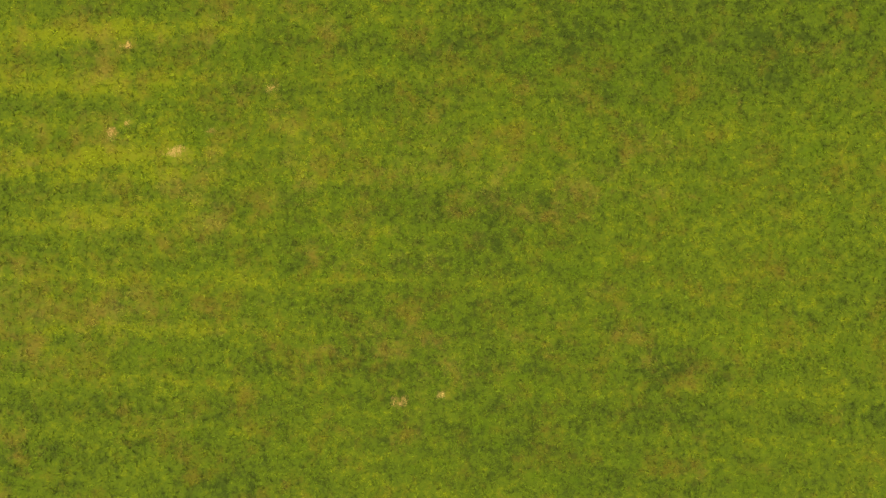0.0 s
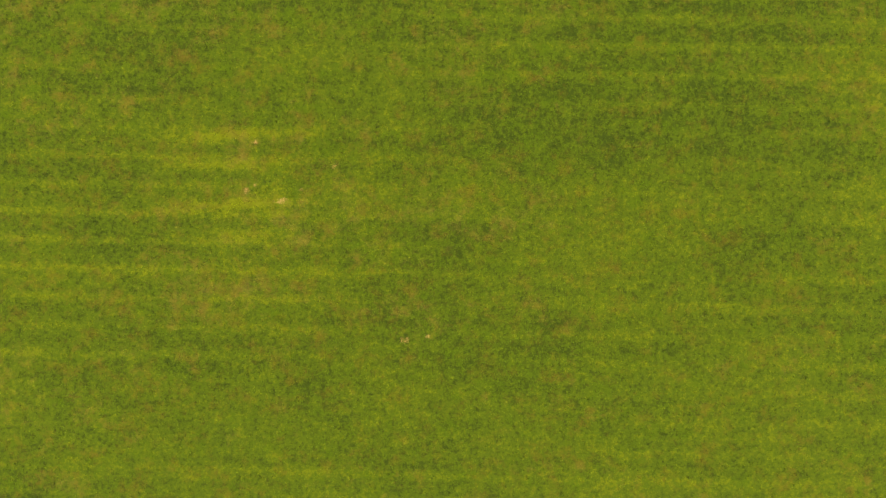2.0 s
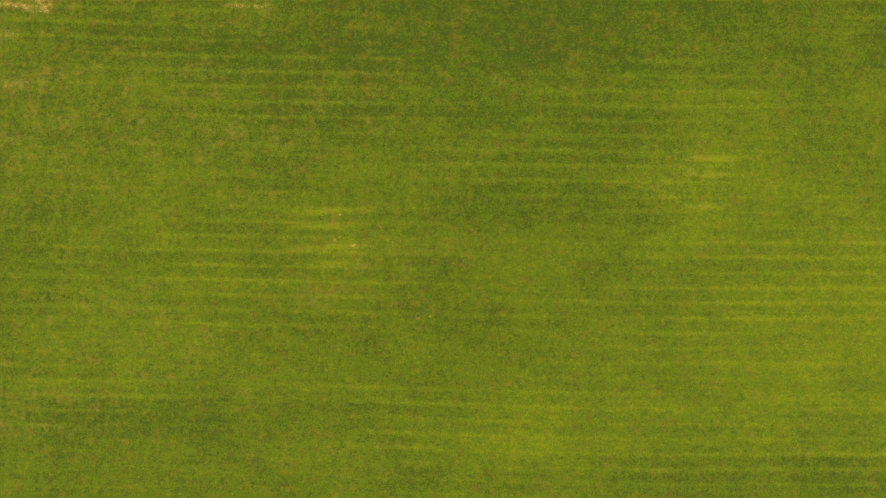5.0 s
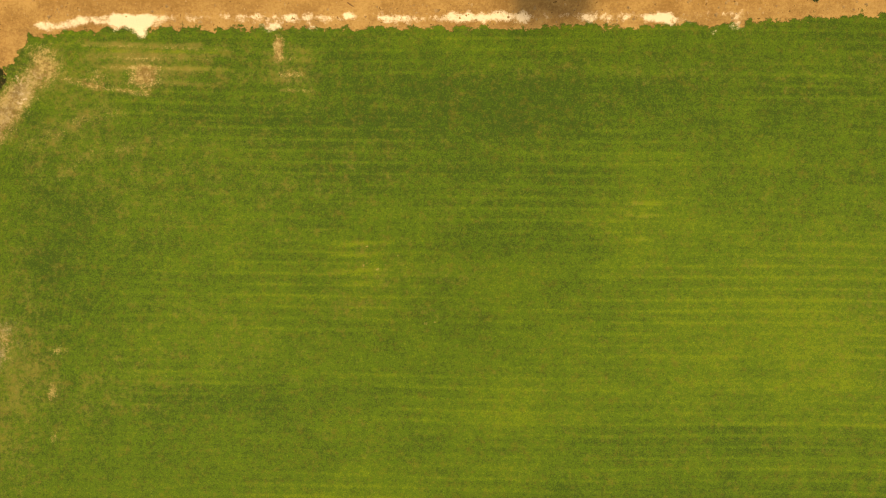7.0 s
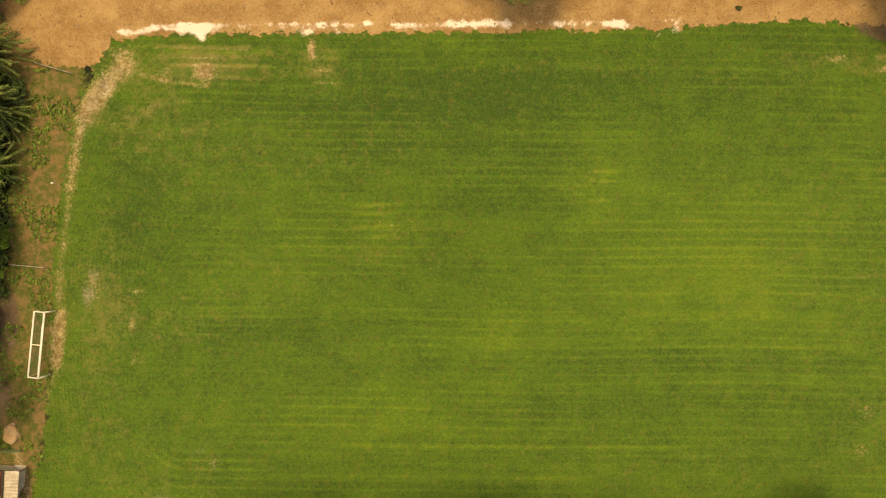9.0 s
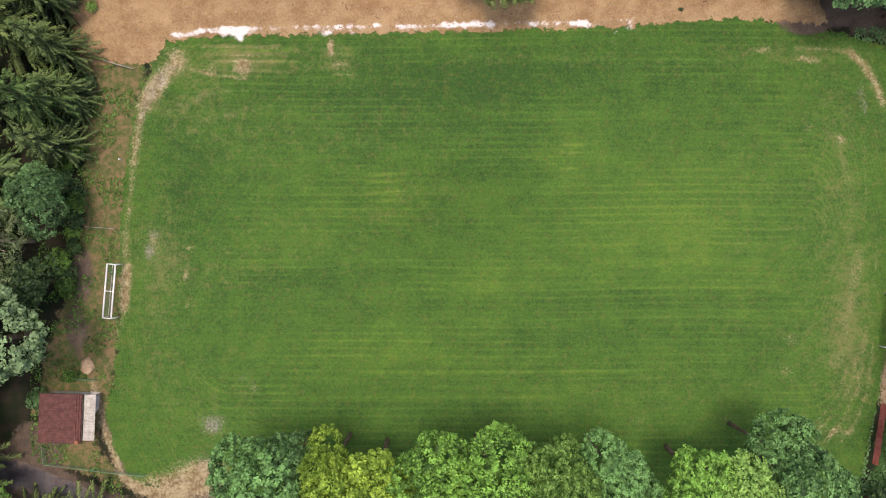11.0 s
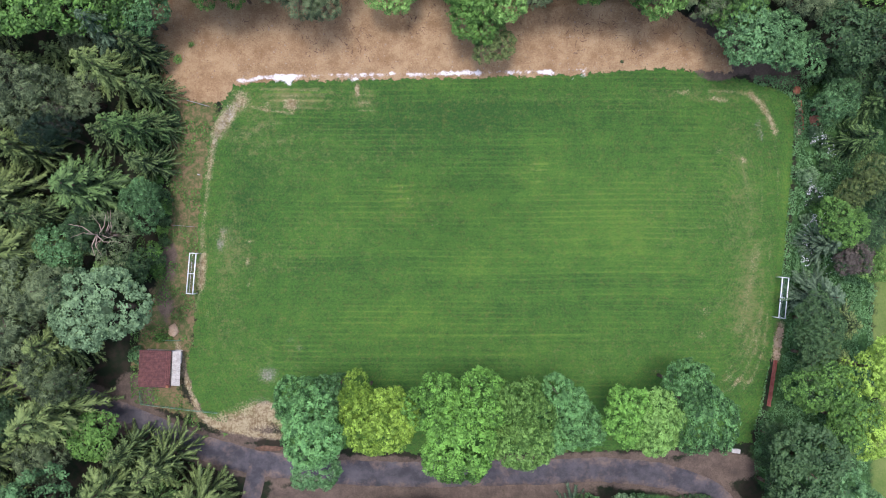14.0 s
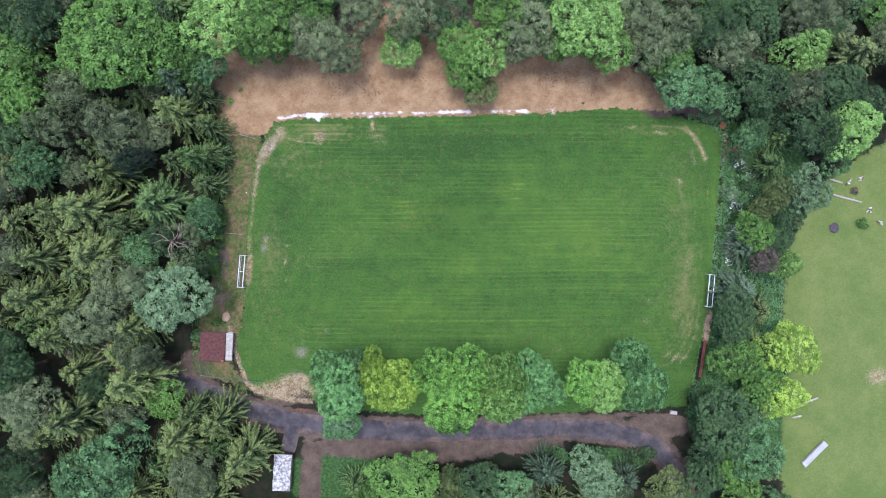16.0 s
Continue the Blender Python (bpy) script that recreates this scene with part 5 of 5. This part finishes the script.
def shed():
    w, d, h = 3.9, 8.2, 2.2
    g = thing("shed", (-34.5, -55.4, stand(-34.5, -55.4)), "small timber shed with weathered pale grey sheet roof", "shed", turn=-3.5)
    for name, size, at in (("wall", (0.12, d - 0.4, h), (w / 2 - 0.2, 0, h / 2)), ("wall", (0.12, d - 0.4, h), (-w / 2 + 0.2, 0, h / 2)),
                           ("end_wall", (w - 0.53, 0.12, h), (0, d / 2 - 0.26, h / 2)), ("end_wall", (w - 0.53, 0.12, h), (0, -d / 2 + 0.26, h / 2))):
        part(name, block(size, at, 0.01), WOOD, g)
    n = 6
    for i in range(n):
        y = -d / 2 + d * (i + 0.5) / n
        bm = sheet_roof(w + (0.08 if i % 2 else -0.05), d / n + 0.06, 0.4, 0.22)
        bmesh.ops.translate(bm, vec=(0, y, h + 0.05 + 0.02 * (i % 2)), verts=bm.verts)
        part("roof_sheet", bm, ROOF_GREY, g)
    part("door", block((0.06, 1.2, 1.9), (w / 2 - 0.1, 1.5, 0.95), 0.01), WOOD_PALE, g, "pale plank door")
    part("fascia", block((0.28, d + 0.2, 0.24), (w / 2 + 0.2, 0, h - 0.02), 0.015), EARTH_DARK, g, "dark tarred fascia board")
    part("ridge_beam", block((w + 0.5, 0.14, 0.16), (0, d / 2 + 0.12, h + 0.2), 0.01, (0, 5.9, 0)), WOOD_PALE, g, "pale end beam")


club_hut()
shed()


# ---- fences, rails and posts ----
def wire_fence(points, label, metal, tall=1.1, gap=2.2):
    x0, y0 = points[0]
    g = thing("fence", (x0, y0, stand(x0, y0)), label, "fence", "fences round the hut")
    z0 = stand(x0, y0)
    for (ax, ay), (bx, by) in zip(points, points[1:]):
        n = max(1, round(math.hypot(bx - ax, by - ay) / gap))
        for i in range(n + 1):
            x, y = ax + (bx - ax) * i / n - x0, ay + (by - ay) * i / n - y0
            zz = stand(x + x0, y + y0) - z0
            part("post", rod((x, y, zz - 0.2), (x, y, zz + tall), 0.03, sides=6), metal, g)
        a, b = (ax - x0, ay - y0), (bx - x0, by - y0)
        za, zb = stand(ax, ay) - z0, stand(bx, by) - z0
        part("top_rail", rod((*a, za + tall), (*b, zb + tall), 0.035, sides=6), metal, g)
        bm = bmesh.new()
        for k in range(7):
            h = tall * (k + 0.6) / 7.5
            rod((*a, za + h), (*b, zb + h), 0.006, sides=3, bm=bm)
        m = int(math.hypot(bx - ax, by - ay) / 0.18)
        for k in range(m):
            x, y = a[0] + (b[0] - a[0]) * k / m, a[1] + (b[1] - a[1]) * k / m
            rod((x, y, za + 0.05), (x, y, za + tall), 0.005, sides=3, bm=bm)
        part("mesh_panel", bm, metal, g)


wire_fence([(-54.0, -30.7), (-53.8, -33.1), (-44.15, -34.3), (-39.7, -34.76)], "low green wire mesh fence on posts beside the hut", GREEN_METAL)
wire_fence([(-50.36, -21.3), (-46.63, -21.34)], "short green wire fence panel behind the hut", GREEN_METAL)


def rail(ax, ay, bx, by):
    g = thing("pipe_rail", (ax, ay, stand(ax, ay)), "grey galvanised pipe barrier in the weedy strip", "railing", "pipe barriers beside the pitch")
    dx, dy = bx - ax, by - ay
    for k in (0.0, 0.5, 1.0):
        part("post", rod((dx * k, dy * k, -0.2), (dx * k, dy * k, 1.0), 0.035), STEEL, g)
    for z in (0.55, 1.0):
        part("rail", rod((0, 0, z), (dx, dy, z), 0.035), STEEL, g)


rail(-45.25, 23.15, -41.27, 22.04)
rail(-47.9, 0.03, -43.98, -0.26)


def marker_post(x, y):
    g = thing("marker_post", (x, y, stand(x, y)), "short white painted wooden post in the verge", "post")
    part("post", block((0.14, 0.14, 0.9), (0, 0, 0.4), 0.015), WHITE_PAINT, g)
    part("cap", block((0.2, 0.2, 0.06), (0, 0, 0.88), 0.02), WHITE_PAINT, g)


marker_post(-43.24, 9.44)


def barrier():
    """Red netting barrier that sags between its stakes."""
    x0, y0, x1, y1 = 64.02, -25.0, 62.72, -33.53
    g = thing("barrier_fence", (x0, y0, stand(x0, y0)), "faded red plastic barrier netting sagging between wooden stakes", "fence")
    n = 5
    for i in range(n + 1):
        x, y = (x1 - x0) * i / n, (y1 - y0) * i / n
        part("stake", rod((x, y, -0.1), (x + 0.05, y, 1.05), 0.03, sides=6), WOOD, g)
    for i in range(n):
        bm = bmesh.new()
        grid = []
        for a in range(9):
            u = (i + a / 8) / n
            sag = math.sin(math.pi * a / 8) * 0.15
            grid.append([bm.verts.new(((x1 - x0) * u - 0.35 * (1 - b / 5), (y1 - y0) * u, 0.05 + (0.95 - sag) * b / 5)) for b in range(6)])
        for a in range(8):
            for b in range(5):
                bm.faces.new((grid[a][b], grid[a + 1][b], grid[a + 1][b + 1], grid[a][b + 1]))
        bmesh.ops.solidify(bm, geom=bm.faces[:], thickness=0.02)
        part("net_panel", bm, RED, g)


barrier()


# ---- rubble, walls, timber ----
def stone_mesh(seed):
    bm = bmesh.new()
    bmesh.ops.create_icosphere(bm, subdivisions=2, radius=0.5)
    for q in bm.verts:
        q.co *= 0.8 + 0.45 * noise.noise(q.co * 1.9 + Vector((seed, seed * 2, 0)))
        q.co.z *= 0.6
    me = bpy.data.meshes.new("stone")
    bm.to_mesh(me)
    bm.free()
    me.materials.append(STONE)
    return me


STONES = [stone_mesh(i * 3.7) for i in range(5)]


def rubble_row(x0, y0, x1, y1, count, seed):
    r = random.Random(seed)
    g = thing("rubble_row", (x0, y0, stand(x0, y0)), "row of pale broken stones along the pitch edge", "rubble")
    for i in range(count):
        u = r.random()
        s = r.uniform(0.25, 0.7)
        st = hang(new("stone", r.choice(STONES)), g)
        st.matrix_local = pose((x1 - x0) * u + r.gauss(0, 0.28), (y1 - y0) * u + r.gauss(0, 0.2), s * 0.12, r.uniform(-20, 20), r.uniform(-20, 20), r.uniform(0, 360)) @ Matrix.Diagonal((s, s, s, 1))


rubble_row(65.05, -19.0, 64.1, -24.8, 60, 3)
rubble_row(68.65, 23.5, 68.3, 17.0, 14, 4)


def low_wall():
    g = thing("low_wall", (68.74, 23.3, stand(68.74, 23.3)), "crumbling low brick wall at the corner of the pitch", "wall")
    r = random.Random(8)
    shared = None
    for course in range(3):
        for i in range(22):
            if r.random() < 0.25 + 0.2 * course:
                continue
            if shared is None:
                b = part("brick", block((0.22, 0.27, 0.13), (0, 0, 0), 0.012), BRICK, g)
                shared = b.data
            else:
                b = hang(new("brick", shared), g)
            b.matrix_local = pose(0.02 * i + r.gauss(0, 0.02), -0.28 * i - 0.14 * (course % 2), 0.07 + 0.135 * course, 0, 0, r.gauss(0, 4))


low_wall()


def heap(name, x, y, rx, ry, h, material, label, seed, category="heap"):
    bm = bmesh.new()
    bmesh.ops.create_icosphere(bm, subdivisions=4, radius=1)
    for q in bm.verts:
        k = 1 + 0.22 * noise.noise(q.co * 2.3 + Vector((seed, 0, 0))) + 0.08 * noise.noise(q.co * 7 + Vector((0, seed, 0)))
        q.co = Vector((q.co.x * rx * k, q.co.y * ry * k, max(-0.15, q.co.z) * h * k))
    ob = part(name, bm, material, None, smooth=True)
    ob.matrix_world = pose(x, y, stand(x, y))
    return tagged(ob, label, category)


SAND_HEAP = plain("heaped_sand", (0.42, 0.28, 0.17), (0.60, 0.44, 0.30), 1.5, 0.95, 0, 0.03)
EARTH = plain("heaped_earth", (0.11, 0.065, 0.042), (0.22, 0.13, 0.085), 1.5, 0.95, 0, 0.05)
heap("sand_heap", -48.08, -19.54, 0.9, 1.2, 0.7, SAND_HEAP, "small heap of pale sand beside the hut", 1)
heap("earth_heap", 71.42, 19.54, 1.2, 1.1, 0.7, plain("dry_brushwood", (0.20, 0.085, 0.055), (0.34, 0.16, 0.10), 4, 0.95, 0, 0.05), "round heap of dry red-brown brushwood", 2)
heap("brick_heap", 68.0, 25.2, 0.7, 0.8, 0.5, BRICK, "heap of broken orange bricks at the wall's end", 3)
heap("earth_bank", -30.3, -41.5, 2.6, 0.5, 0.3, EARTH, "dark earth bank along the asphalt lane", 5)


def timber(ax, ay, bx, by, r, material, label):
    g = thing("log", (ax, ay, stand(ax, ay)), label, "log", "logs on the meadow")
    d = Vector((bx - ax, by - ay, 0))
    part("stem", rod((0, 0, r * 0.9), (d.x, d.y, r * 0.8), r, r * 0.8, 10), material, g, smooth=True)
    n = Vector((-d.y, d.x, 0)).normalized()
    for k in (0.3, 0.7):
        c = d * k
        part("branch_stub", rod((c.x, c.y, r), (c.x + n.x * r * 2, c.y + n.y * r * 2, r * 1.8), r * 0.3, r * 0.2, 6), material, g)


timber(93.8, 9.0, 100.3, 7.3, 0.24, WOOD_PALE, "long grey barkless log lying on the meadow")
timber(92.9, 12.65, 95.9, 11.85, 0.22, WOOD_PALE, "pale split log lying on the meadow")
timber(90.2, -38.4, 85.2, -40.3, 0.22, WOOD_PALE, "pale barkless log lying at the hedge")
timber(86.4, -42.6, 84.2, -43.1, 0.2, WOOD_PALE, "short pale log lying at the hedge")
timber(76, 16.5, 80, 17.5, 0.18, WOOD, "dark fallen trunk in the undergrowth")


def log_pile(x, y, turn, seed):
    """A few short birch logs thrown together."""
    r = random.Random(seed)
    g = thing("log_pile", (x, y, stand(x, y)), "loose pile of short white birch logs on the meadow", "logs", "log piles on the meadow", turn)
    for i in range(6):
        a, l, q = r.uniform(-1.5, 1.5), r.uniform(0.22, 0.42), r.uniform(0.12, 0.2)
        ox, oy, oz = r.uniform(-0.65, 0.65), r.uniform(-0.4, 0.4), q if i < 4 else q + 0.26
        stem = part("log", rod((ox - l * math.cos(a), oy - l * math.sin(a), oz), (ox + l * math.cos(a), oy + l * math.sin(a), oz), q, q * 0.9, 9), WOOD if i % 3 == 2 else BIRCH, g, smooth=True)
        part("cut_end", rod((ox + l * math.cos(a), oy + l * math.sin(a), oz), (ox + (l + 0.01) * math.cos(a), oy + (l + 0.01) * math.sin(a), oz), q * 0.86, q * 0.86, 9), WOOD, stem)


BIRCH = plain("birch_bark", (0.50, 0.47, 0.43), (0.82, 0.80, 0.76), 2.5, 0.8, 0, 0.01)
for bx, by, bt in ((100.4, 13.0, 30), (102.2, 5.6, 70), (104.6, 2.4, 110), (97.4, 12.0, 10)):
    log_pile(bx, by, bt, int(bx * 10))
plant("bush", 98.6, 9.9, 1.2, 1.0, "rust", "bushes on the meadow")


def long_shelter():
    ax, ay, bx, by = 91.8, -48.8, 86.6, -54.0
    g = thing("covered_table", ((ax + bx) / 2, (ay + by) / 2, stand(90, -51)), "long table under a white tarpaulin on the meadow", "table", turn=45)
    bm = bmesh.new()
    grid = []
    for i in range(25):
        x = -3.7 + 7.4 * i / 24
        grid.append([bm.verts.new((x, y, z + 0.03 * math.sin(i * 1.3))) for y, z in ((-0.72, 0.35), (-0.66, 0.95), (-0.2, 1.05), (0.2, 1.05), (0.66, 0.95), (0.72, 0.35))])
    for a, b in zip(grid, grid[1:]):
        for j in range(5):
            bm.faces.new((a[j], b[j], b[j + 1], a[j + 1]))
    bmesh.ops.solidify(bm, geom=bm.faces[:], thickness=0.015)
    part("cover", bm, WHITE_SHEET, g)
    for x in (-3.2, 0, 3.2):
        for y in (-0.5, 0.5):
            part("leg", block((0.09, 0.09, 0.95), (x, y, 0.47), 0.01), WOOD, g)


long_shelter()


def thin_pine():
    """A dying pine whose reddish limbs show through what needles are left."""
    x, y = -55.5, -2.0
    g = thing("pine_tree", (x, y, stand(x, y) - 0.1), "dying pine with bare reddish limbs and sparse grey needles", "tree", "trees of the west wood")
    part("trunk", trunk_mesh(17.0, 0.3, 77, 18, 5.4, 0.45), plain("bark_reddish", (0.30, 0.20, 0.16), (0.52, 0.40, 0.33), 2, 0.9, 0, 0.04), g, "bare reddish limbs", True)
    v, f, _ = crown_mesh(5.6, 5.5, 14.3, 78, 170, 26, 0.26, 0.24, 0.12, 12, 1.5, True)
    keep = np.hypot(v[:, 0], v[:, 1]).reshape(-1, 3).mean(1) > 2.6
    v = v.reshape(-1, 3, 3)[keep].reshape(-1, 3)
    hang(new("crown", mesh_of("crown", v, np.arange(len(v)).reshape(-1, 3), [LEAF["pine"]])), g)


thin_pine()


def crate():
    g = thing("white_box", (56.45, -41.81, stand(56.45, -41.81)), "small white box standing by the lane", "box", turn=-8)
    part("body", block((1.5, 0.7, 0.6), (0, 0, 0.3), 0.03), WHITE_PAINT, g)
    part("lid", block((1.56, 0.76, 0.06), (0, 0, 0.63), 0.015), WALL_WHITE, g)


crate()
# dark bush, fire ring and shrub on the meadow
plant("bush", 100.5, 2.3, 1.4, 1.5, "green", "bushes on the meadow")
heap("ash_heap", 94.0, 1.3, 1.1, 1.2, 0.25, plain("ash", (0.05, 0.045, 0.05), (0.12, 0.10, 0.11), 2, 0.95, 0, 0.03), "low dark ash heap of an old fire on the meadow", 7)
plant("bush", -47.0, 30.7, 1.2, 0.9, "fresh", "bushes on the sand")
plant("bush", -44.5, 33.5, 0.8, 0.6, "fresh", "bushes on the sand")
plant("bush", 35.3, 30.4, 0.35, 0.4, "dark", "bushes on the sand")


# ---- loose stones and weeds ----
def scatter_stones():
    r = np.random.RandomState(41)
    n = 1800
    x, y = r.uniform(-50, 56, n), 26 + np.abs(r.normal(0, 7, n)) + 1.5
    keep = (inside_by(x, y, SAND) > 0.3) & (inside_by(x, y, PITCH) < -0.4)
    x, y = x[keep], y[keep]
    z = height(x, y)
    s = np.minimum(0.04 + r.exponential(0.035, len(x)), 0.2)
    base = np.array([(-1, -0.8, 0), (1, -0.7, 0), (0.9, 0.9, 0), (-0.8, 1, 0), (-0.5, -0.4, 0.8), (0.5, -0.4, 0.9), (0.4, 0.5, 0.7), (-0.4, 0.5, 0.85)])
    a = r.uniform(0, 6.28, len(x))
    v = base[None] * s[:, None, None] * r.uniform(0.7, 1.3, (len(x), 8, 3))
    rot = np.stack([v[..., 0] * np.cos(a)[:, None] - v[..., 1] * np.sin(a)[:, None], v[..., 0] * np.sin(a)[:, None] + v[..., 1] * np.cos(a)[:, None], v[..., 2]], -1)
    rot += np.column_stack([x, y, z - 0.01])[:, None]
    quads = np.array([(4, 5, 6, 7), (0, 1, 5, 4), (1, 2, 6, 5), (2, 3, 7, 6), (3, 0, 4, 7)])
    f = (np.arange(len(x))[:, None, None] * 8 + quads[None]).reshape(-1, 4)
    tagged(new("loose_stones", mesh_of("loose_stones", rot.reshape(-1, 3), f, [STONE])), "pale pebbles and clods strewn over the bare sand", "stones", kind="stuff")


def scatter_weeds():
    """Low leafy weeds on the verge, the forest edge and under the hedge."""
    r = np.random.RandomState(43)
    n = 60000
    x = np.concatenate([r.uniform(-56, -38, n // 4), r.uniform(60, 84, n - n // 4)])
    y = r.uniform(-46, 28, n)
    clump = smooth_noise(x, y, 2.2, 45)
    keep = (inside_by(x, y, PITCH) < 0.3) & (inside_by(x, y, SAND) < -0.3) & (clump > np.where(x > 0, -0.55, 0.0)) & (along(x, y, ROAD) > 3) & (inside_by(x, y, MEADOW) < 0)
    keep &= ~((x > -53.6) & (x < -45.5) & (y > -30) & (y < -21.5)) & (along(x, y, FOOTPATH) > 0.9) & (along(x, y, [(65, -18.6), (64.1, -24.8), (62.7, -33.6)]) > 1.1)
    x, y = x[keep], y[keep]
    z = height(x, y) + np.where((x > 0) & (y > -15) & (y < 14.5) & (inside_by(x, y, PITCH) < -1.2), (1.1 + smooth_noise(x, y, 1.5, 57)) * r.uniform(0.2, 1.0, len(x)), r.uniform(0.04, 0.35, len(x)))
    nrm = np.column_stack([r.normal(0, 0.4, len(x)), r.normal(0, 0.4, len(x)), np.ones(len(x))])
    v, f = leaf_cards(np.column_stack([x, y, z]), nrm, 0.2, 0.55, r)
    east = x > 0
    for name, pick, leaf, label in (("weeds", ~east, LEAF["green"], "low green weeds on the brown verge"), ("undergrowth", east, LEAF["teal"], "dense blue-green nettles under the hedge")):
        k = np.repeat(pick, 4)
        vv = v[k]
        tagged(new(name, mesh_of(name, vv, np.arange(len(vv)).reshape(-1, 4), [leaf])), label, "weeds", kind="stuff")


def scatter_blossom():
    r = np.random.RandomState(47)
    n = 2600
    y = r.uniform(-9, 17, n)
    x = 68.4 + 0.09 * y + np.abs(r.normal(0, 1.9, n))
    keep = (smooth_noise(x, y, 2.5, 49) > -0.1) & (smooth_noise(x, y, 0.6, 51) > -0.2)
    x, y = x[keep], y[keep]
    z = height(x, y) + r.uniform(1.4, 2.6, len(x))
    v, f = leaf_cards(np.column_stack([x, y, z]), np.column_stack([0 * x, 0 * x, np.ones(len(x))]), 0.075, 0.9, r)
    tagged(new("blossom", mesh_of("blossom", v, f, [WHITE_SHEET])), "white flower heads over the hedge bushes", "flowers", kind="stuff")


def scatter_sticks():
    """Dark twigs and bark left on the sand where trees were cleared."""
    r = np.random.RandomState(59)
    n = 1900
    x, y = r.uniform(-52, 56, n), r.uniform(27, 50, n)
    keep = (inside_by(x, y, SAND) > 0.2) & (inside_by(x, y, PITCH) < -1.5) & (smooth_noise(x, y, 5, 61) + 0.05 * (y - 36) > 0.15)
    x, y = x[keep], y[keep]
    z, a, l, w = height(x, y), r.uniform(0, 6.28, len(x)), r.uniform(0.15, 0.6, len(x)), r.uniform(0.03, 0.09, len(x))
    ca, sa = np.cos(a), np.sin(a)
    p = np.column_stack([x, y, z])
    d, s, up = np.column_stack([ca * l, sa * l, 0 * l]), np.column_stack([-sa * w, ca * w, 0 * w]), np.array([[0, 0, 0.07]])
    v = np.stack([p - d - s, p + d - s * 0.6, p + d + s * 0.6, p - d + s, p - d * 0.9 + up, p + d * 0.8 + up], 1)
    quads = np.array([(0, 1, 5, 4), (2, 3, 4, 5)])
    f = (np.arange(len(x))[:, None, None] * 6 + quads[None]).reshape(-1, 4)
    tagged(new("twigs", mesh_of("twigs", v.reshape(-1, 3), f, [EARTH])), "dark twigs and bark strewn on the cleared sand", "twigs", kind="stuff")


scatter_stones()
scatter_sticks()
scatter_weeds()
scatter_blossom()


# ---- woods beyond ----
def far_woods():
    """Tree tops without number out to the horizon's haze."""
    r = np.random.RandomState(53)
    n = 5200
    a, d = r.uniform(0, 2 * math.pi, n), 70 + 440 * r.rand(n) ** 1.3
    x, y = 3 + np.cos(a) * d, -3 + np.sin(a) * d
    keep = (inside_by(x, y, MEADOW) < -6) & ((x < -109) | (x > 120) | (y > 67) | (y < -73)) & (along(x, y, ROAD) > 9)
    x, y = x[keep], y[keep]
    n = len(x)
    rad, h, conifer = r.uniform(3.5, 6.5, n), r.uniform(13, 21, n), r.rand(n) < 0.45
    foot = np.where(conifer, 0.14, 0.34) * h

    def crown(count, size, inner):
        """Triangular sprays on boughs round each tree: domes for broadleaved ones, cones for spruces."""
        bough = r.randint(0, 14, (n, count))
        turn = bough * 2.4 + r.normal(0, 0.3, (n, count))
        up = np.clip((bough + 0.5) / 14 + r.normal(0, 0.05, (n, count)), 0, 1)
        reach = np.where(conifer[:, None], 0.75 * (1 - up) + 0.05, np.sqrt(np.clip(1 - (1.5 * up - 0.5) ** 2, 0.02, 1)))
        reach = reach * inner * r.uniform(0.55, 1.1, (n, count)) * r.uniform(0.75, 1.2, (n, 14))[np.arange(n)[:, None], bough]
        mid = np.stack([x[:, None] + np.cos(turn) * reach * rad[:, None], y[:, None] + np.sin(turn) * reach * rad[:, None],
                        foot[:, None] + up * (h - foot)[:, None] + r.normal(0, 0.3, (n, count))], 2)
        out = np.stack([np.cos(turn), np.sin(turn), np.where(conifer[:, None], -0.35, 0.25) + r.normal(0, 0.25, turn.shape)], 2)
        side = np.stack([-np.sin(turn), np.cos(turn), r.normal(0, 0.5, turn.shape)], 2)
        s = (size * r.uniform(0.6, 1.3, (n, count)))[..., None]
        v = np.stack([mid - side * s * 0.7 - out * s * 0.4, mid + side * s * 0.7 - out * s * 0.4, mid + out * s], 2).reshape(-1, 3)
        return v, np.arange(len(v)).reshape(-1, 3)

    v, f = crown(110, 1.25, 1.0)
    tagged(new("far_woods", mesh_of("far_woods", v, f, [LEAF["dark"]])), "unbroken dark-green woodland beyond the clearing", "woods", kind="stuff")
    ring = np.arange(5) * 2 * math.pi / 5
    low = np.stack([np.cos(ring), np.sin(ring), np.zeros(5)], 1)
    stems = np.concatenate([low[None] * 0.3 + np.stack([x, y, x * 0 - 0.5], 1)[:, None], low[None] * 0.06 + np.stack([x, y, h * 0.94], 1)[:, None]], 1)
    quads = np.array([(i, (i + 1) % 5, 5 + (i + 1) % 5, 5 + i) for i in range(5)])
    tagged(new("far_trunks", mesh_of("far_trunks", stems.reshape(-1, 3), (np.arange(n)[:, None, None] * 10 + quads[None]).reshape(-1, 4), [BARK])), "brown trunks of the woodland beyond the clearing", "tree trunks", kind="stuff")


far_woods()


for models in [*MODELS.values(), *DEEP.values(), *FINE.values(), RAGGED["oak_tree"], RAGGED["pine_tree"]]:
    for model in models:
        for o in [*model.children_recursive, model]:
            bpy.data.objects.remove(o)
